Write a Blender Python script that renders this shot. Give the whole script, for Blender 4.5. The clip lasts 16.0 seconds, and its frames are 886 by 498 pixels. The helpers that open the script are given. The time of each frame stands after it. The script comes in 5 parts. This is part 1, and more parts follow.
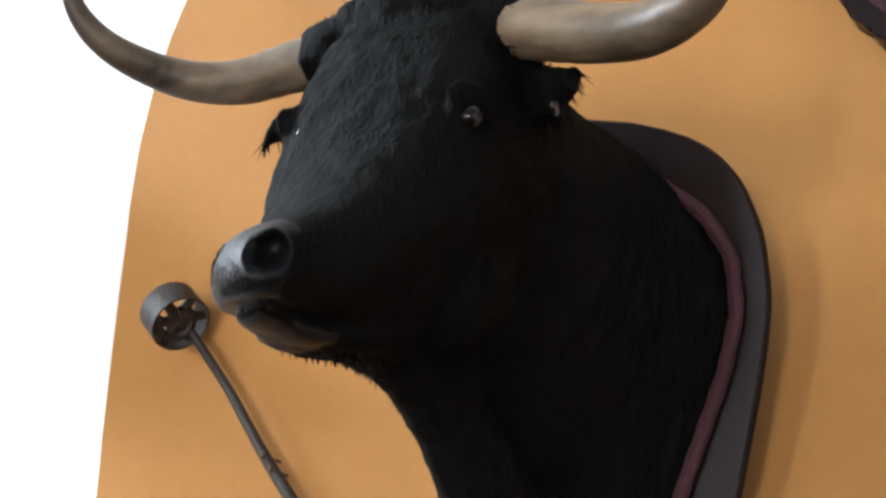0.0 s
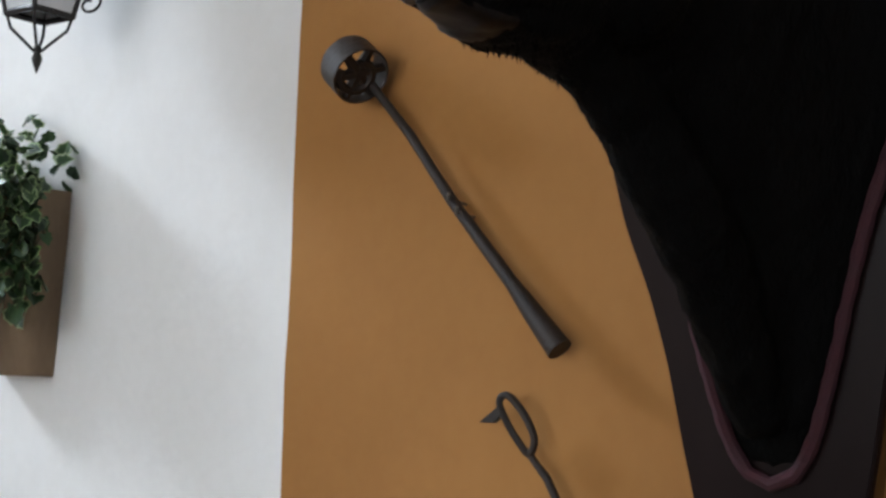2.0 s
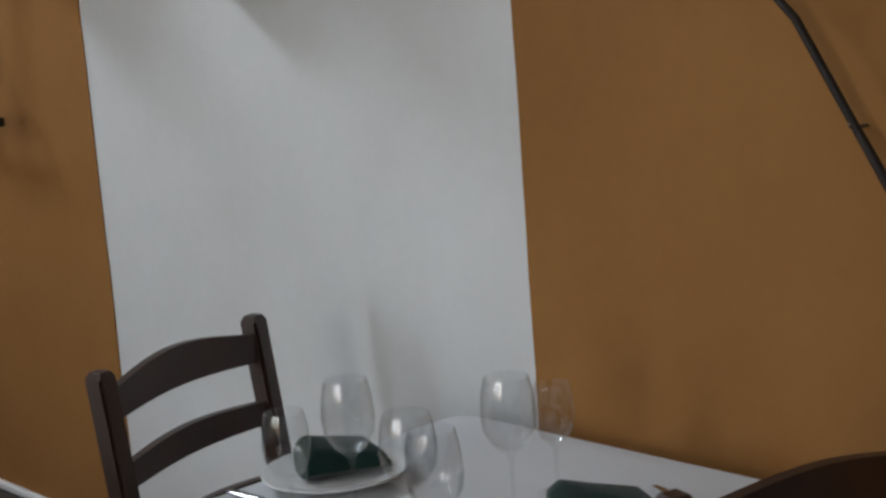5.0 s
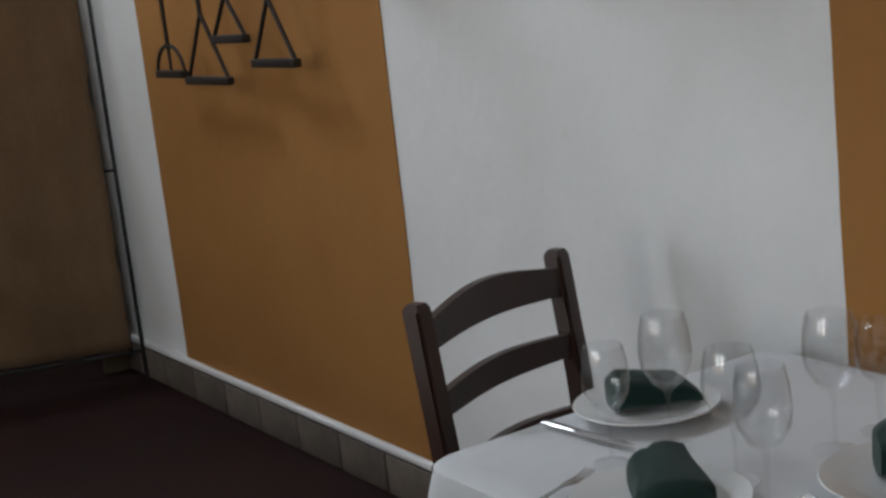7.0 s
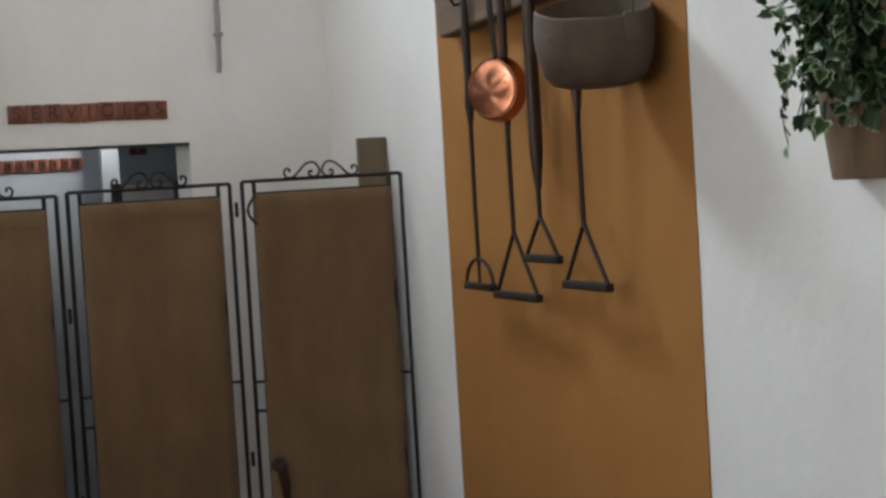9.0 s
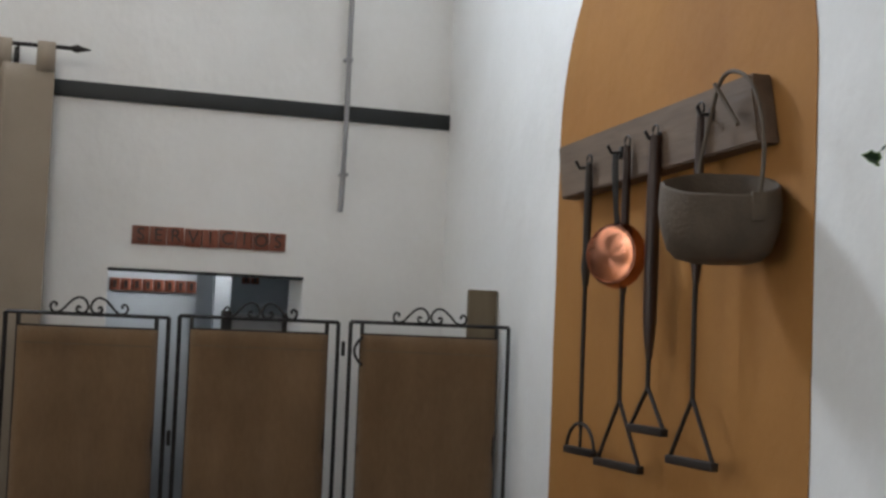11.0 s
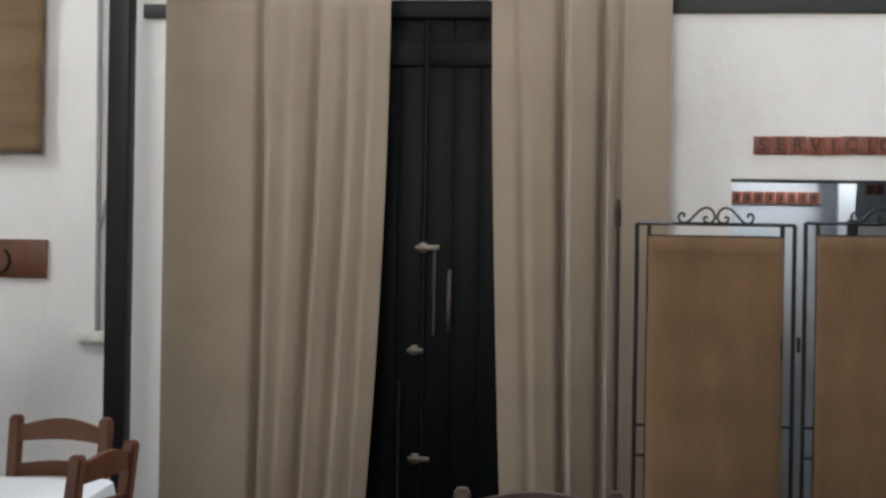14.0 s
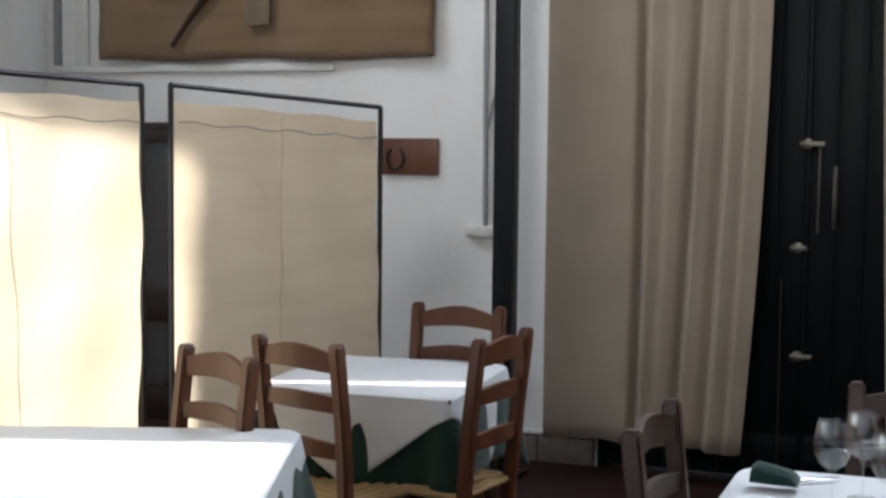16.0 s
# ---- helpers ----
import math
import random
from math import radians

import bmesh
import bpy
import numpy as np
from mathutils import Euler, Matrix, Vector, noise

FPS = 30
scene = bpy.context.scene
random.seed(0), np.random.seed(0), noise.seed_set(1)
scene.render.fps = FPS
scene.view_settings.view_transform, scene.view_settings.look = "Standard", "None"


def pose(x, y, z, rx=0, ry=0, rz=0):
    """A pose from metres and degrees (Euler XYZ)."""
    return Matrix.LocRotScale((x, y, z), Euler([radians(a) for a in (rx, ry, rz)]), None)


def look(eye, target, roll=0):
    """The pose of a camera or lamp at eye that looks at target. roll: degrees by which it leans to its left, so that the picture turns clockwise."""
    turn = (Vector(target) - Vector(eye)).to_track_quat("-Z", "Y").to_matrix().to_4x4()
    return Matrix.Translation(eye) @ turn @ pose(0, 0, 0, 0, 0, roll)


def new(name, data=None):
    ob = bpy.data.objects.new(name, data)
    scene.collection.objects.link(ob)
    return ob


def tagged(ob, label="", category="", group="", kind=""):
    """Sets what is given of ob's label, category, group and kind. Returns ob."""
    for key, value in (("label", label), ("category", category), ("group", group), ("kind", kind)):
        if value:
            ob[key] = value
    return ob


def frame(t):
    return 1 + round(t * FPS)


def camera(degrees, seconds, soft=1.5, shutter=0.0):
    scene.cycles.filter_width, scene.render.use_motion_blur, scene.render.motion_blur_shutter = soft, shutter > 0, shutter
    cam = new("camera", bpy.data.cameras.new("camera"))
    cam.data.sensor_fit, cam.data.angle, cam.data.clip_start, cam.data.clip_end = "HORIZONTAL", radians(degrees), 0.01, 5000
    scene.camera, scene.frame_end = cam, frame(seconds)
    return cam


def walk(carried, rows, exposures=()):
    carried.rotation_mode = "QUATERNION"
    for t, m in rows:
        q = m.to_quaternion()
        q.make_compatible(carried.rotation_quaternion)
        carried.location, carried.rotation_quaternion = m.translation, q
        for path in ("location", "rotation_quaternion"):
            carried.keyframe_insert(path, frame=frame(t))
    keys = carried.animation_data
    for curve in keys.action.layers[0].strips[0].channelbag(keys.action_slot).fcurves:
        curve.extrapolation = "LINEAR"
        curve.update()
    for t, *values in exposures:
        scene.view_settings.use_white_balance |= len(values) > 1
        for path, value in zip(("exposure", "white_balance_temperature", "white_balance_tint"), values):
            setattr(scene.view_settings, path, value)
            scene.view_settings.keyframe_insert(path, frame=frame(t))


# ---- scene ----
cam = camera(35.0, 16.0, soft=2.8)
PATH = [
    (0.0, pose(0.240, -0.065, 1.757, 102.69, -3.69, -59.84)),
    (0.5, pose(0.242, -0.061, 1.735, 101.87, -3.80, -58.92)),
    (1.0, pose(0.217, -0.066, 1.690, 100.41, -3.47, -57.13)),
    (1.5, pose(0.218, -0.060, 1.638, 98.16, -2.92, -54.95)),
    (2.0, pose(0.256, -0.054, 1.616, 95.20, -1.92, -52.30)),
    (2.5, pose(0.277, -0.029, 1.583, 92.62, -1.42, -50.59)),
    (3.0, pose(0.299, -0.020, 1.557, 90.35, -0.58, -48.82)),
    (3.5, pose(0.313, -0.006, 1.550, 87.96, 0.69, -47.46)),
    (4.0, pose(0.319, 0.001, 1.539, 85.35, 2.19, -46.33)),
    (4.2, pose(0.312, 0.002, 1.531, 84.20, 2.85, -46.09)),
    (6.3, pose(0.264, 0.027, 1.505, 76.56, 6.53, -38.74)),
    (6.5, pose(0.252, 0.041, 1.509, 76.94, 6.58, -37.24)),
    (7.0, pose(0.199, 0.052, 1.529, 78.55, 6.22, -33.58)),
    (7.5, pose(0.160, 0.041, 1.556, 80.82, 5.56, -30.07)),
    (8.0, pose(0.097, 0.044, 1.588, 83.15, 4.92, -27.48)),
    (8.5, pose(0.067, 0.046, 1.609, 85.32, 4.24, -25.09)),
    (9.0, pose(0.041, 0.055, 1.627, 87.43, 3.41, -22.75)),
    (9.2, pose(0.030, 0.062, 1.630, 88.20, 2.79, -21.87)),
    (11.3, pose(0.011, 0.072, 1.642, 94.00, -3.00, -18.15)),
    (11.5, pose(0.014, 0.074, 1.648, 94.01, -3.10, -17.19)),
    (12.0, pose(0.018, 0.077, 1.644, 93.72, -2.96, -13.29)),
    (12.5, pose(0.019, 0.045, 1.643, 92.86, -2.62, -8.17)),
    (13.0, pose(-0.006, 0.052, 1.621, 92.09, -1.80, -3.37)),
    (13.5, pose(-0.026, 0.039, 1.596, 91.21, -1.32, 1.35)),
    (14.0, pose(-0.031, 0.021, 1.572, 89.88, -0.94, 6.03)),
    (14.5, pose(-0.042, 0.017, 1.573, 88.53, -0.21, 10.31)),
    (15.0, pose(-0.054, 0.006, 1.566, 87.54, 0.21, 14.12)),
    (15.5, pose(-0.067, -0.032, 1.559, 86.57, -0.04, 17.49)),
    (16.0, pose(-0.083, -0.107, 1.558, 85.62, -0.59, 20.79)),
]
EXPOSURES = [(0.0, 2.22, 6450, 10), (0.5, 2.05, 6250, 10), (1.0, 1.75, 6250, 10), (2.0, 0.98, 6450, 10), (3.0, 0.46, 6500, 10), (4.2, 0.12, 6600, 10), (7.0, 0.10, 6650, 10), (9.0, 0.42, 6800, 10), (11.5, 0.24, 6650, 10), (12.5, 0.40, 6600, 10), (13.5, 0.85, 6550, 10), (14.5, 1.32, 6600, 10), (15.0, 1.32, 6600, 10), (15.5, 1.15, 6550, 10), (16.0, 0.95, 6250, 10)]
walk(cam, PATH, EXPOSURES)

# ---- light: sky and sun through the windows, and added fill lamps ----
WX, WY, LX, FY, CZ = 2.15, 6.42, -4.9, -3.2, 5.6   # wall planes and ceiling height
world = bpy.data.worlds.new("world")
scene.world = world
world.use_nodes = True
_sky = world.node_tree.nodes.new("ShaderNodeTexSky")
_sky.sky_type, _sky.sun_disc = "NISHITA", False
_sky.sun_elevation, _sky.sun_rotation = radians(31), radians(-109)
world.node_tree.links.new(_sky.outputs[0], world.node_tree.nodes["Background"].inputs[0])
world.node_tree.nodes["Background"].inputs[1].default_value = 0.1


def lamp_sun(strength):
    ld = bpy.data.lights.new("sun", "SUN")
    ld.energy, ld.angle, ld.color = strength, radians(2.0), (1.0, 0.95, 0.86)
    ob = new("sun", ld)
    ob.matrix_world = look((-9, 0.77, 5.6), (-2.2, 3.15, 1.5))
    return ob


def lamp_area(eye, target, w, h, power, col, spread=180):
    ld = bpy.data.lights.new("window_light", "AREA")
    ld.shape, ld.size, ld.size_y, ld.energy, ld.color = "RECTANGLE", w, h, power, col
    ld.spread = radians(spread)
    ob = new("window_light", ld)
    ob.matrix_world = look(eye, target)
    return ob


COOL = (0.74, 0.86, 1.0)
lamp_sun(5.0)
lamp_area((LX + 0.06, -0.3, 2.0), (2, 0.6, 1.5), 0.5, 1.6, 7.5, (0.97, 0.98, 1.0), 85)
lamp_area((LX + 0.06, 2.3, 2.0), (2, 2.5, 1.5), 0.5, 1.6, 9.5, COOL, 85)
# at an unseen high opening, placed to follow the wall shadows' direction
lamp_area((0.30, WY + 0.28, 4.8), (0.85, 1.4, 1.4), 1.1, 0.9, 165, (0.76, 0.87, 1.0))
# added fill for the back wall, at an assumed window out of view
lamp_area((-1.4, FY + 0.06, 4.3), (-0.7, 6, 4.3), 2.0, 1.4, 20, (1.0, 0.94, 0.87), 60)
# added fill for curtains and pale screen, at an invented upper window
lamp_area((LX + 0.06, 4.4, 4.35), (-1.9, 5.4, 2.0), 1.1, 1.2, 17, (0.95, 0.96, 1.0), 110)
# added fill inside the passage, which has no lamp or window of its own
lamp_area((1.95, WY + 1.0, 2.3), (0.7, WY + 1.3, 2.15), 0.5, 0.4, 8, (0.92, 0.96, 1.0), 80)


# ---- materials ----
def mat(name, a, b, rough=0.6, metal=0.0, scale=6.0, fine=60.0, bump=0.15, dist=0.004, stretch=(1, 1, 1), spec=0.5, rvar=0.12, jitter=0.0, sheen=0.0, contrast=0.35, broad=0.0):
    m = bpy.data.materials.new(name)
    m.use_nodes = True
    n, l = m.node_tree.nodes, m.node_tree.links
    p = n["Principled BSDF"]
    tc, mp = n.new("ShaderNodeTexCoord"), n.new("ShaderNodeMapping")
    mp.inputs["Scale"].default_value = stretch
    l.new(tc.outputs["Object"], mp.inputs[0])
    big, small = n.new("ShaderNodeTexNoise"), n.new("ShaderNodeTexNoise")
    big.inputs["Scale"].default_value, big.inputs["Detail"].default_value = scale, 5
    small.inputs["Scale"].default_value, small.inputs["Detail"].default_value = fine, 4
    l.new(mp.outputs[0], big.inputs[0])
    l.new(mp.outputs[0], small.inputs[0])
    ad = n.new("ShaderNodeMath")
    ad.operation = "MULTIPLY_ADD"
    ad.inputs[1].default_value = contrast
    l.new(small.outputs[0], ad.inputs[0])
    sc = n.new("ShaderNodeMath")
    sc.operation = "MULTIPLY_ADD"
    sc.inputs[1].default_value, sc.inputs[2].default_value = 1.6, -0.3 - contrast / 2
    l.new(big.outputs[0], sc.inputs[0])
    l.new(sc.outputs[0], ad.inputs[2])
    last = ad.outputs[0]
    if jitter:
        oi = n.new("ShaderNodeObjectInfo")
        jm = n.new("ShaderNodeMath")
        jm.operation = "MULTIPLY_ADD"
        jm.inputs[1].default_value = jitter
        l.new(oi.outputs["Random"], jm.inputs[0])
        l.new(last, jm.inputs[2])
        j2 = n.new("ShaderNodeMath")
        j2.inputs[1].default_value = -jitter / 2
        l.new(jm.outputs[0], j2.inputs[0])
        last = j2.outputs[0]
    mx = n.new("ShaderNodeMix")
    mx.data_type = "RGBA"
    mx.inputs[6].default_value, mx.inputs[7].default_value = (*a, 1), (*b, 1)
    l.new(last, mx.inputs[0])
    l.new(mx.outputs[2], p.inputs["Base Color"])
    rr = n.new("ShaderNodeMapRange")
    rr.inputs[3].default_value, rr.inputs[4].default_value = max(0.02, rough - rvar), min(1, rough + rvar)
    l.new(big.outputs[0], rr.inputs[0])
    l.new(rr.outputs[0], p.inputs["Roughness"])
    p.inputs["Metallic"].default_value = metal
    p.inputs["Specular IOR Level"].default_value = spec
    p.inputs["Sheen Weight"].default_value = sheen
    bp = n.new("ShaderNodeBump")
    bp.inputs["Strength"].default_value, bp.inputs["Distance"].default_value = bump, dist
    l.new(small.outputs[0], bp.inputs["Height"])
    l.new(bp.outputs[0], p.inputs["Normal"])
    if broad:
        b2 = n.new("ShaderNodeBump")
        b2.inputs["Strength"].default_value, b2.inputs["Distance"].default_value = 0.6, broad
        l.new(big.outputs[0], b2.inputs["Height"])
        l.new(b2.outputs[0], bp.inputs["Normal"])
    return m


def weave(name, a, b, pitch, light=0.0, bump=0.4, stretch=(1, 1, 1)):
    """Woven cloth: crossed threads, uneven dye, and some light let through."""
    m = mat(name, a, b, 0.9, scale=3.0, fine=90, bump=0.2, spec=0.1, sheen=0.2, stretch=stretch)
    n, l = m.node_tree.nodes, m.node_tree.links
    p, out = n["Principled BSDF"], n["Material Output"]
    tc = n.new("ShaderNodeTexCoord")
    waves = []
    for d in ("X", "Z"):
        w = n.new("ShaderNodeTexWave")
        w.bands_direction = d
        w.inputs["Scale"].default_value, w.inputs["Distortion"].default_value, w.inputs["Detail Scale"].default_value = pitch, 1.5, 2
        l.new(tc.outputs["Object"], w.inputs[0])
        waves.append(w)
    mul = n.new("ShaderNodeMath")
    l.new(waves[0].outputs["Fac"], mul.inputs[0])
    l.new(waves[1].outputs["Fac"], mul.inputs[1])
    bp = n.new("ShaderNodeBump")
    bp.inputs["Strength"].default_value, bp.inputs["Distance"].default_value = bump, 0.002
    l.new(mul.outputs[0], bp.inputs["Height"])
    l.new(bp.outputs[0], p.inputs["Normal"])
    if light:
        tr, ms = n.new("ShaderNodeBsdfTranslucent"), n.new("ShaderNodeMixShader")
        tr.inputs[0].default_value = (*b, 1)
        ms.inputs[0].default_value = light
        l.new(p.outputs[0], ms.inputs[1])
        l.new(tr.outputs[0], ms.inputs[2])
        l.new(ms.outputs[0], out.inputs[0])
    return m


def glass(name, tint=(1, 1, 1)):
    """Thin clear glass: what lies behind, with a gloss that grows to the rim."""
    m = bpy.data.materials.new(name)
    m.use_nodes = True
    n, l = m.node_tree.nodes, m.node_tree.links
    tr, gl, ms, fr = n.new("ShaderNodeBsdfTransparent"), n.new("ShaderNodeBsdfGlossy"), n.new("ShaderNodeMixShader"), n.new("ShaderNodeLayerWeight")
    tr.inputs[0].default_value, gl.inputs["Roughness"].default_value, fr.inputs[0].default_value = (*tint, 1), 0.0, 0.5
    pw, ma = n.new("ShaderNodeMath"), n.new("ShaderNodeMath")
    pw.operation, ma.operation = "POWER", "MULTIPLY_ADD"
    pw.inputs[1].default_value, ma.inputs[1].default_value, ma.inputs[2].default_value = 5.0, 0.6, 0.06
    l.new(fr.outputs["Facing"], pw.inputs[0])
    l.new(pw.outputs[0], ma.inputs[0])
    l.new(ma.outputs[0], ms.inputs[0])
    l.new(tr.outputs[0], ms.inputs[1])
    l.new(gl.outputs[0], ms.inputs[2])
    l.new(ms.outputs[0], n["Material Output"].inputs[0])
    return m


def glow(name, col, power):
    m = bpy.data.materials.new(name)
    m.use_nodes = True
    p = m.node_tree.nodes["Principled BSDF"]
    p.inputs["Base Color"].default_value = (*col, 1)
    p.inputs["Emission Color"].default_value, p.inputs["Emission Strength"].default_value = (*col, 1), power
    return m


WHITE = mat("limewash", (0.72, 0.71, 0.69), (0.84, 0.84, 0.83), 0.85, scale=1.9, fine=34, bump=0.06, dist=0.005, spec=0.2, broad=0.05, stretch=(1, 1, 0.85))
OCHRE = mat("ochre_paint", (0.315, 0.14, 0.040), (0.40, 0.192, 0.058), 0.8, scale=2.2, fine=40, bump=0.08, dist=0.005, spec=0.2, broad=0.035, stretch=(1, 1, 0.85))
FLOORM = mat("red_floor", (0.011, 0.003, 0.0024), (0.026, 0.0075, 0.006), 0.7, scale=2.5, fine=40, bump=0.1, spec=0.2)
STONE = mat("skirting_tile", (0.085, 0.066, 0.052), (0.215, 0.178, 0.145), 0.6, scale=9, fine=70, bump=0.3, jitter=0.5)
GROUT = mat("grout", (0.08, 0.07, 0.06), (0.13, 0.11, 0.10), 0.9)
IRON = mat("black_iron", (0.010, 0.009, 0.009), (0.028, 0.024, 0.022), 0.5, 0.4, scale=14, fine=120, bump=0.3)
RUST = mat("forged_iron", (0.008, 0.006, 0.005), (0.034, 0.021, 0.015), 0.6, 0.1, scale=16, fine=140, bump=0.5)
STEEL = mat("dark_steel", (0.006, 0.007, 0.008), (0.012, 0.014, 0.015), 0.45, 0.1, scale=5, spec=0.3)
GREY = mat("grey_plastic", (0.24, 0.24, 0.25), (0.31, 0.31, 0.32), 0.5)
PLASTIC = mat("white_plastic", (0.62, 0.62, 0.58), (0.72, 0.72, 0.68), 0.4)
HAIR = mat("black_coat", (0.0008, 0.0008, 0.0008), (0.0032, 0.003, 0.0028), 0.75, scale=9, fine=170, bump=0.6, dist=0.006, stretch=(1, 1, 0.35), spec=0.065)
NOSE = mat("black_leather", (0.001, 0.001, 0.0012), (0.004, 0.004, 0.0048), 0.40, scale=12, fine=160, bump=0.5, spec=0.12)
LIP = mat("dark_pink_skin", (0.002, 0.0015, 0.0014), (0.011, 0.0066, 0.006), 0.5, scale=20, spec=0.15)
HORN = mat("grey_horn", (0.010, 0.007, 0.005), (0.215, 0.15, 0.092), 0.5, spec=0.3, scale=13, fine=60, contrast=0.7, bump=0.35, stretch=(1, 0.35, 1))
_n, _l = HORN.node_tree.nodes, HORN.node_tree.links   # horn darkens to the tips
_co, _sp, _ab, _mr, _mx = _n.new("ShaderNodeTexCoord"), _n.new("ShaderNodeSeparateXYZ"), _n.new("ShaderNodeMath"), _n.new("ShaderNodeMapRange"), _n.new("ShaderNodeMix")
_l.new(_co.outputs["Object"], _sp.inputs[0])
_ab.operation, _ab.inputs[1].default_value = "SUBTRACT", 0.815
_l.new(_sp.outputs[1], _ab.inputs[0])
_sq = _n.new("ShaderNodeMath")
_sq.operation = "ABSOLUTE"
_l.new(_ab.outputs[0], _sq.inputs[0])
_mr.inputs[1].default_value, _mr.inputs[2].default_value, _mr.inputs[3].default_value, _mr.inputs[4].default_value = 0.34, 0.45, 0.0, 0.8
_l.new(_sq.outputs[0], _mr.inputs[0])
_mx.data_type = "RGBA"
_mx.inputs[7].default_value = (0.022, 0.013, 0.008, 1)
_was = _n["Principled BSDF"].inputs["Base Color"].links[0].from_socket
_l.new(_mr.outputs[0], _mx.inputs[0])
_l.new(_was, _mx.inputs[6])
_l.new(_mx.outputs[2], _n["Principled BSDF"].inputs["Base Color"])
SHIELD = mat("dark_varnish", (0.006, 0.003, 0.003), (0.014, 0.0072, 0.007), 0.36, spec=0.12, scale=8, fine=50, bump=0.05, stretch=(1, 1, 0.2))
ROPE = mat("burgundy_cord", (0.024, 0.004, 0.008), (0.052, 0.009, 0.015), 0.85, scale=40, fine=220, bump=0.6)
BRASS = mat("engraved_brass", (0.62, 0.42, 0.17), (0.78, 0.55, 0.25), 0.28, 1.0, scale=10, fine=90, bump=0.05)
ENGRAVE = mat("engraved_line", (0.18, 0.10, 0.03), (0.25, 0.15, 0.05), 0.5, 0.6)
COPPER = mat("polished_copper", (0.42, 0.17, 0.10), (0.60, 0.26, 0.16), 0.24, 1.0, scale=12, fine=60, bump=0.04)
COPPER.node_tree.nodes["Principled BSDF"].inputs["Anisotropic"].default_value = 0.95
_tan = COPPER.node_tree.nodes.new("ShaderNodeTangent")
_tan.direction_type, _tan.axis = "RADIAL", "Z"
COPPER.node_tree.links.new(_tan.outputs[0], COPPER.node_tree.nodes["Principled BSDF"].inputs["Tangent"])
LEATHER = mat("grey_brown_hide", (0.058, 0.040, 0.026), (0.13, 0.095, 0.064), 0.8, scale=9, fine=90, bump=0.5)
PLANK = mat("weathered_plank", (0.075, 0.047, 0.030), (0.20, 0.135, 0.09), 0.75, scale=7, fine=60, bump=0.5, stretch=(1, 0.12, 1))
POSTW = mat("old_grey_wood", (0.10, 0.075, 0.045), (0.20, 0.155, 0.10), 0.8, scale=8, fine=70, bump=0.4, stretch=(1, 1, 0.15))
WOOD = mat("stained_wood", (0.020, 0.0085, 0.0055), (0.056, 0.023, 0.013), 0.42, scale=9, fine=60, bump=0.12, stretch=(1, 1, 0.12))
# redder, lighter chair wood: part of the sun's warmth is in this colour
WOODR = mat("reddish_wood_sun_tinted", (0.055, 0.019, 0.009), (0.15, 0.053, 0.022), 0.38, scale=9, fine=60, bump=0.12, stretch=(1, 1, 0.12))
RUSH = mat("woven_rush", (0.22, 0.13, 0.05), (0.42, 0.28, 0.12), 0.8, scale=12, fine=140, bump=0.7, stretch=(1, 0.2, 1))
DOORP = mat("green_black_paint", (0.0015, 0.003, 0.0038), (0.0045, 0.008, 0.009), 0.5, scale=5, fine=45, bump=0.12, stretch=(1, 1, 0.1), spec=0.13)
BEAM = mat("painted_beam", (0.006, 0.008, 0.009), (0.014, 0.017, 0.018), 0.55, scale=6, stretch=(0.15, 1, 1))
CHROME = mat("worn_chrome", (0.13, 0.12, 0.10), (0.24, 0.22, 0.19), 0.45, 1.0)
BROWNW = mat("dark_cabinet_wood", (0.012, 0.006, 0.004), (0.03, 0.014, 0.009), 0.4, stretch=(1, 1, 0.12))
CURTAIN = weave("linen_curtain", (0.28, 0.23, 0.18), (0.355, 0.295, 0.23), 220, 0.0, 0.25)
BURLAP = weave("burlap", (0.145, 0.085, 0.043), (0.305, 0.192, 0.104), 260, 0.0, 0.5, (1, 1, 0.3))
BURLAP3 = weave("banner_burlap", (0.18, 0.115, 0.06), (0.32, 0.215, 0.12), 260, 0.0, 0.6, (0.6, 0.6, 4))
BURLAP2 = weave("pale_burlap", (0.58, 0.44, 0.29), (0.82, 0.68, 0.50), 260, 0.62, 0.9, (0.6, 0.6, 5))
LINEN = weave("white_tablecloth", (0.58, 0.59, 0.60), (0.68, 0.69, 0.70), 500, 0.0, 0.12)
GREENC = weave("green_tablecloth", (0.008, 0.024, 0.018), (0.018, 0.045, 0.034), 500, 0.0, 0.15)
NAPKIN = weave("green_napkin", (0.007, 0.026, 0.021), (0.017, 0.046, 0.037), 500, 0.0, 0.2)
CHINA = mat("white_china", (0.72, 0.72, 0.71), (0.78, 0.78, 0.77), 0.15, bump=0.01)
SILVER = mat("table_silver", (0.42, 0.42, 0.42), (0.55, 0.55, 0.55), 0.25, 1.0, bump=0.03)
GLASS = glass("clear_glass", (0.982, 0.985, 0.986))
PANE = glass("window_pane")
FROST = mat("frosted_pane", (0.55, 0.58, 0.6), (0.7, 0.72, 0.74), 0.3)
TINROOF = mat("weathered_tin", (0.30, 0.36, 0.36), (0.45, 0.52, 0.52), 0.5, 0.3)
LEAF = mat("ivy_leaf", (0.010, 0.034, 0.008), (0.04, 0.095, 0.025), 0.45, scale=40, fine=120, bump=0.2, jitter=1.0)
LEAFC = mat("ivy_pale_edge", (0.15, 0.24, 0.09), (0.38, 0.46, 0.25), 0.5, scale=40, jitter=0.6)
STEM = mat("ivy_stem", (0.03, 0.04, 0.015), (0.06, 0.06, 0.025), 0.7)
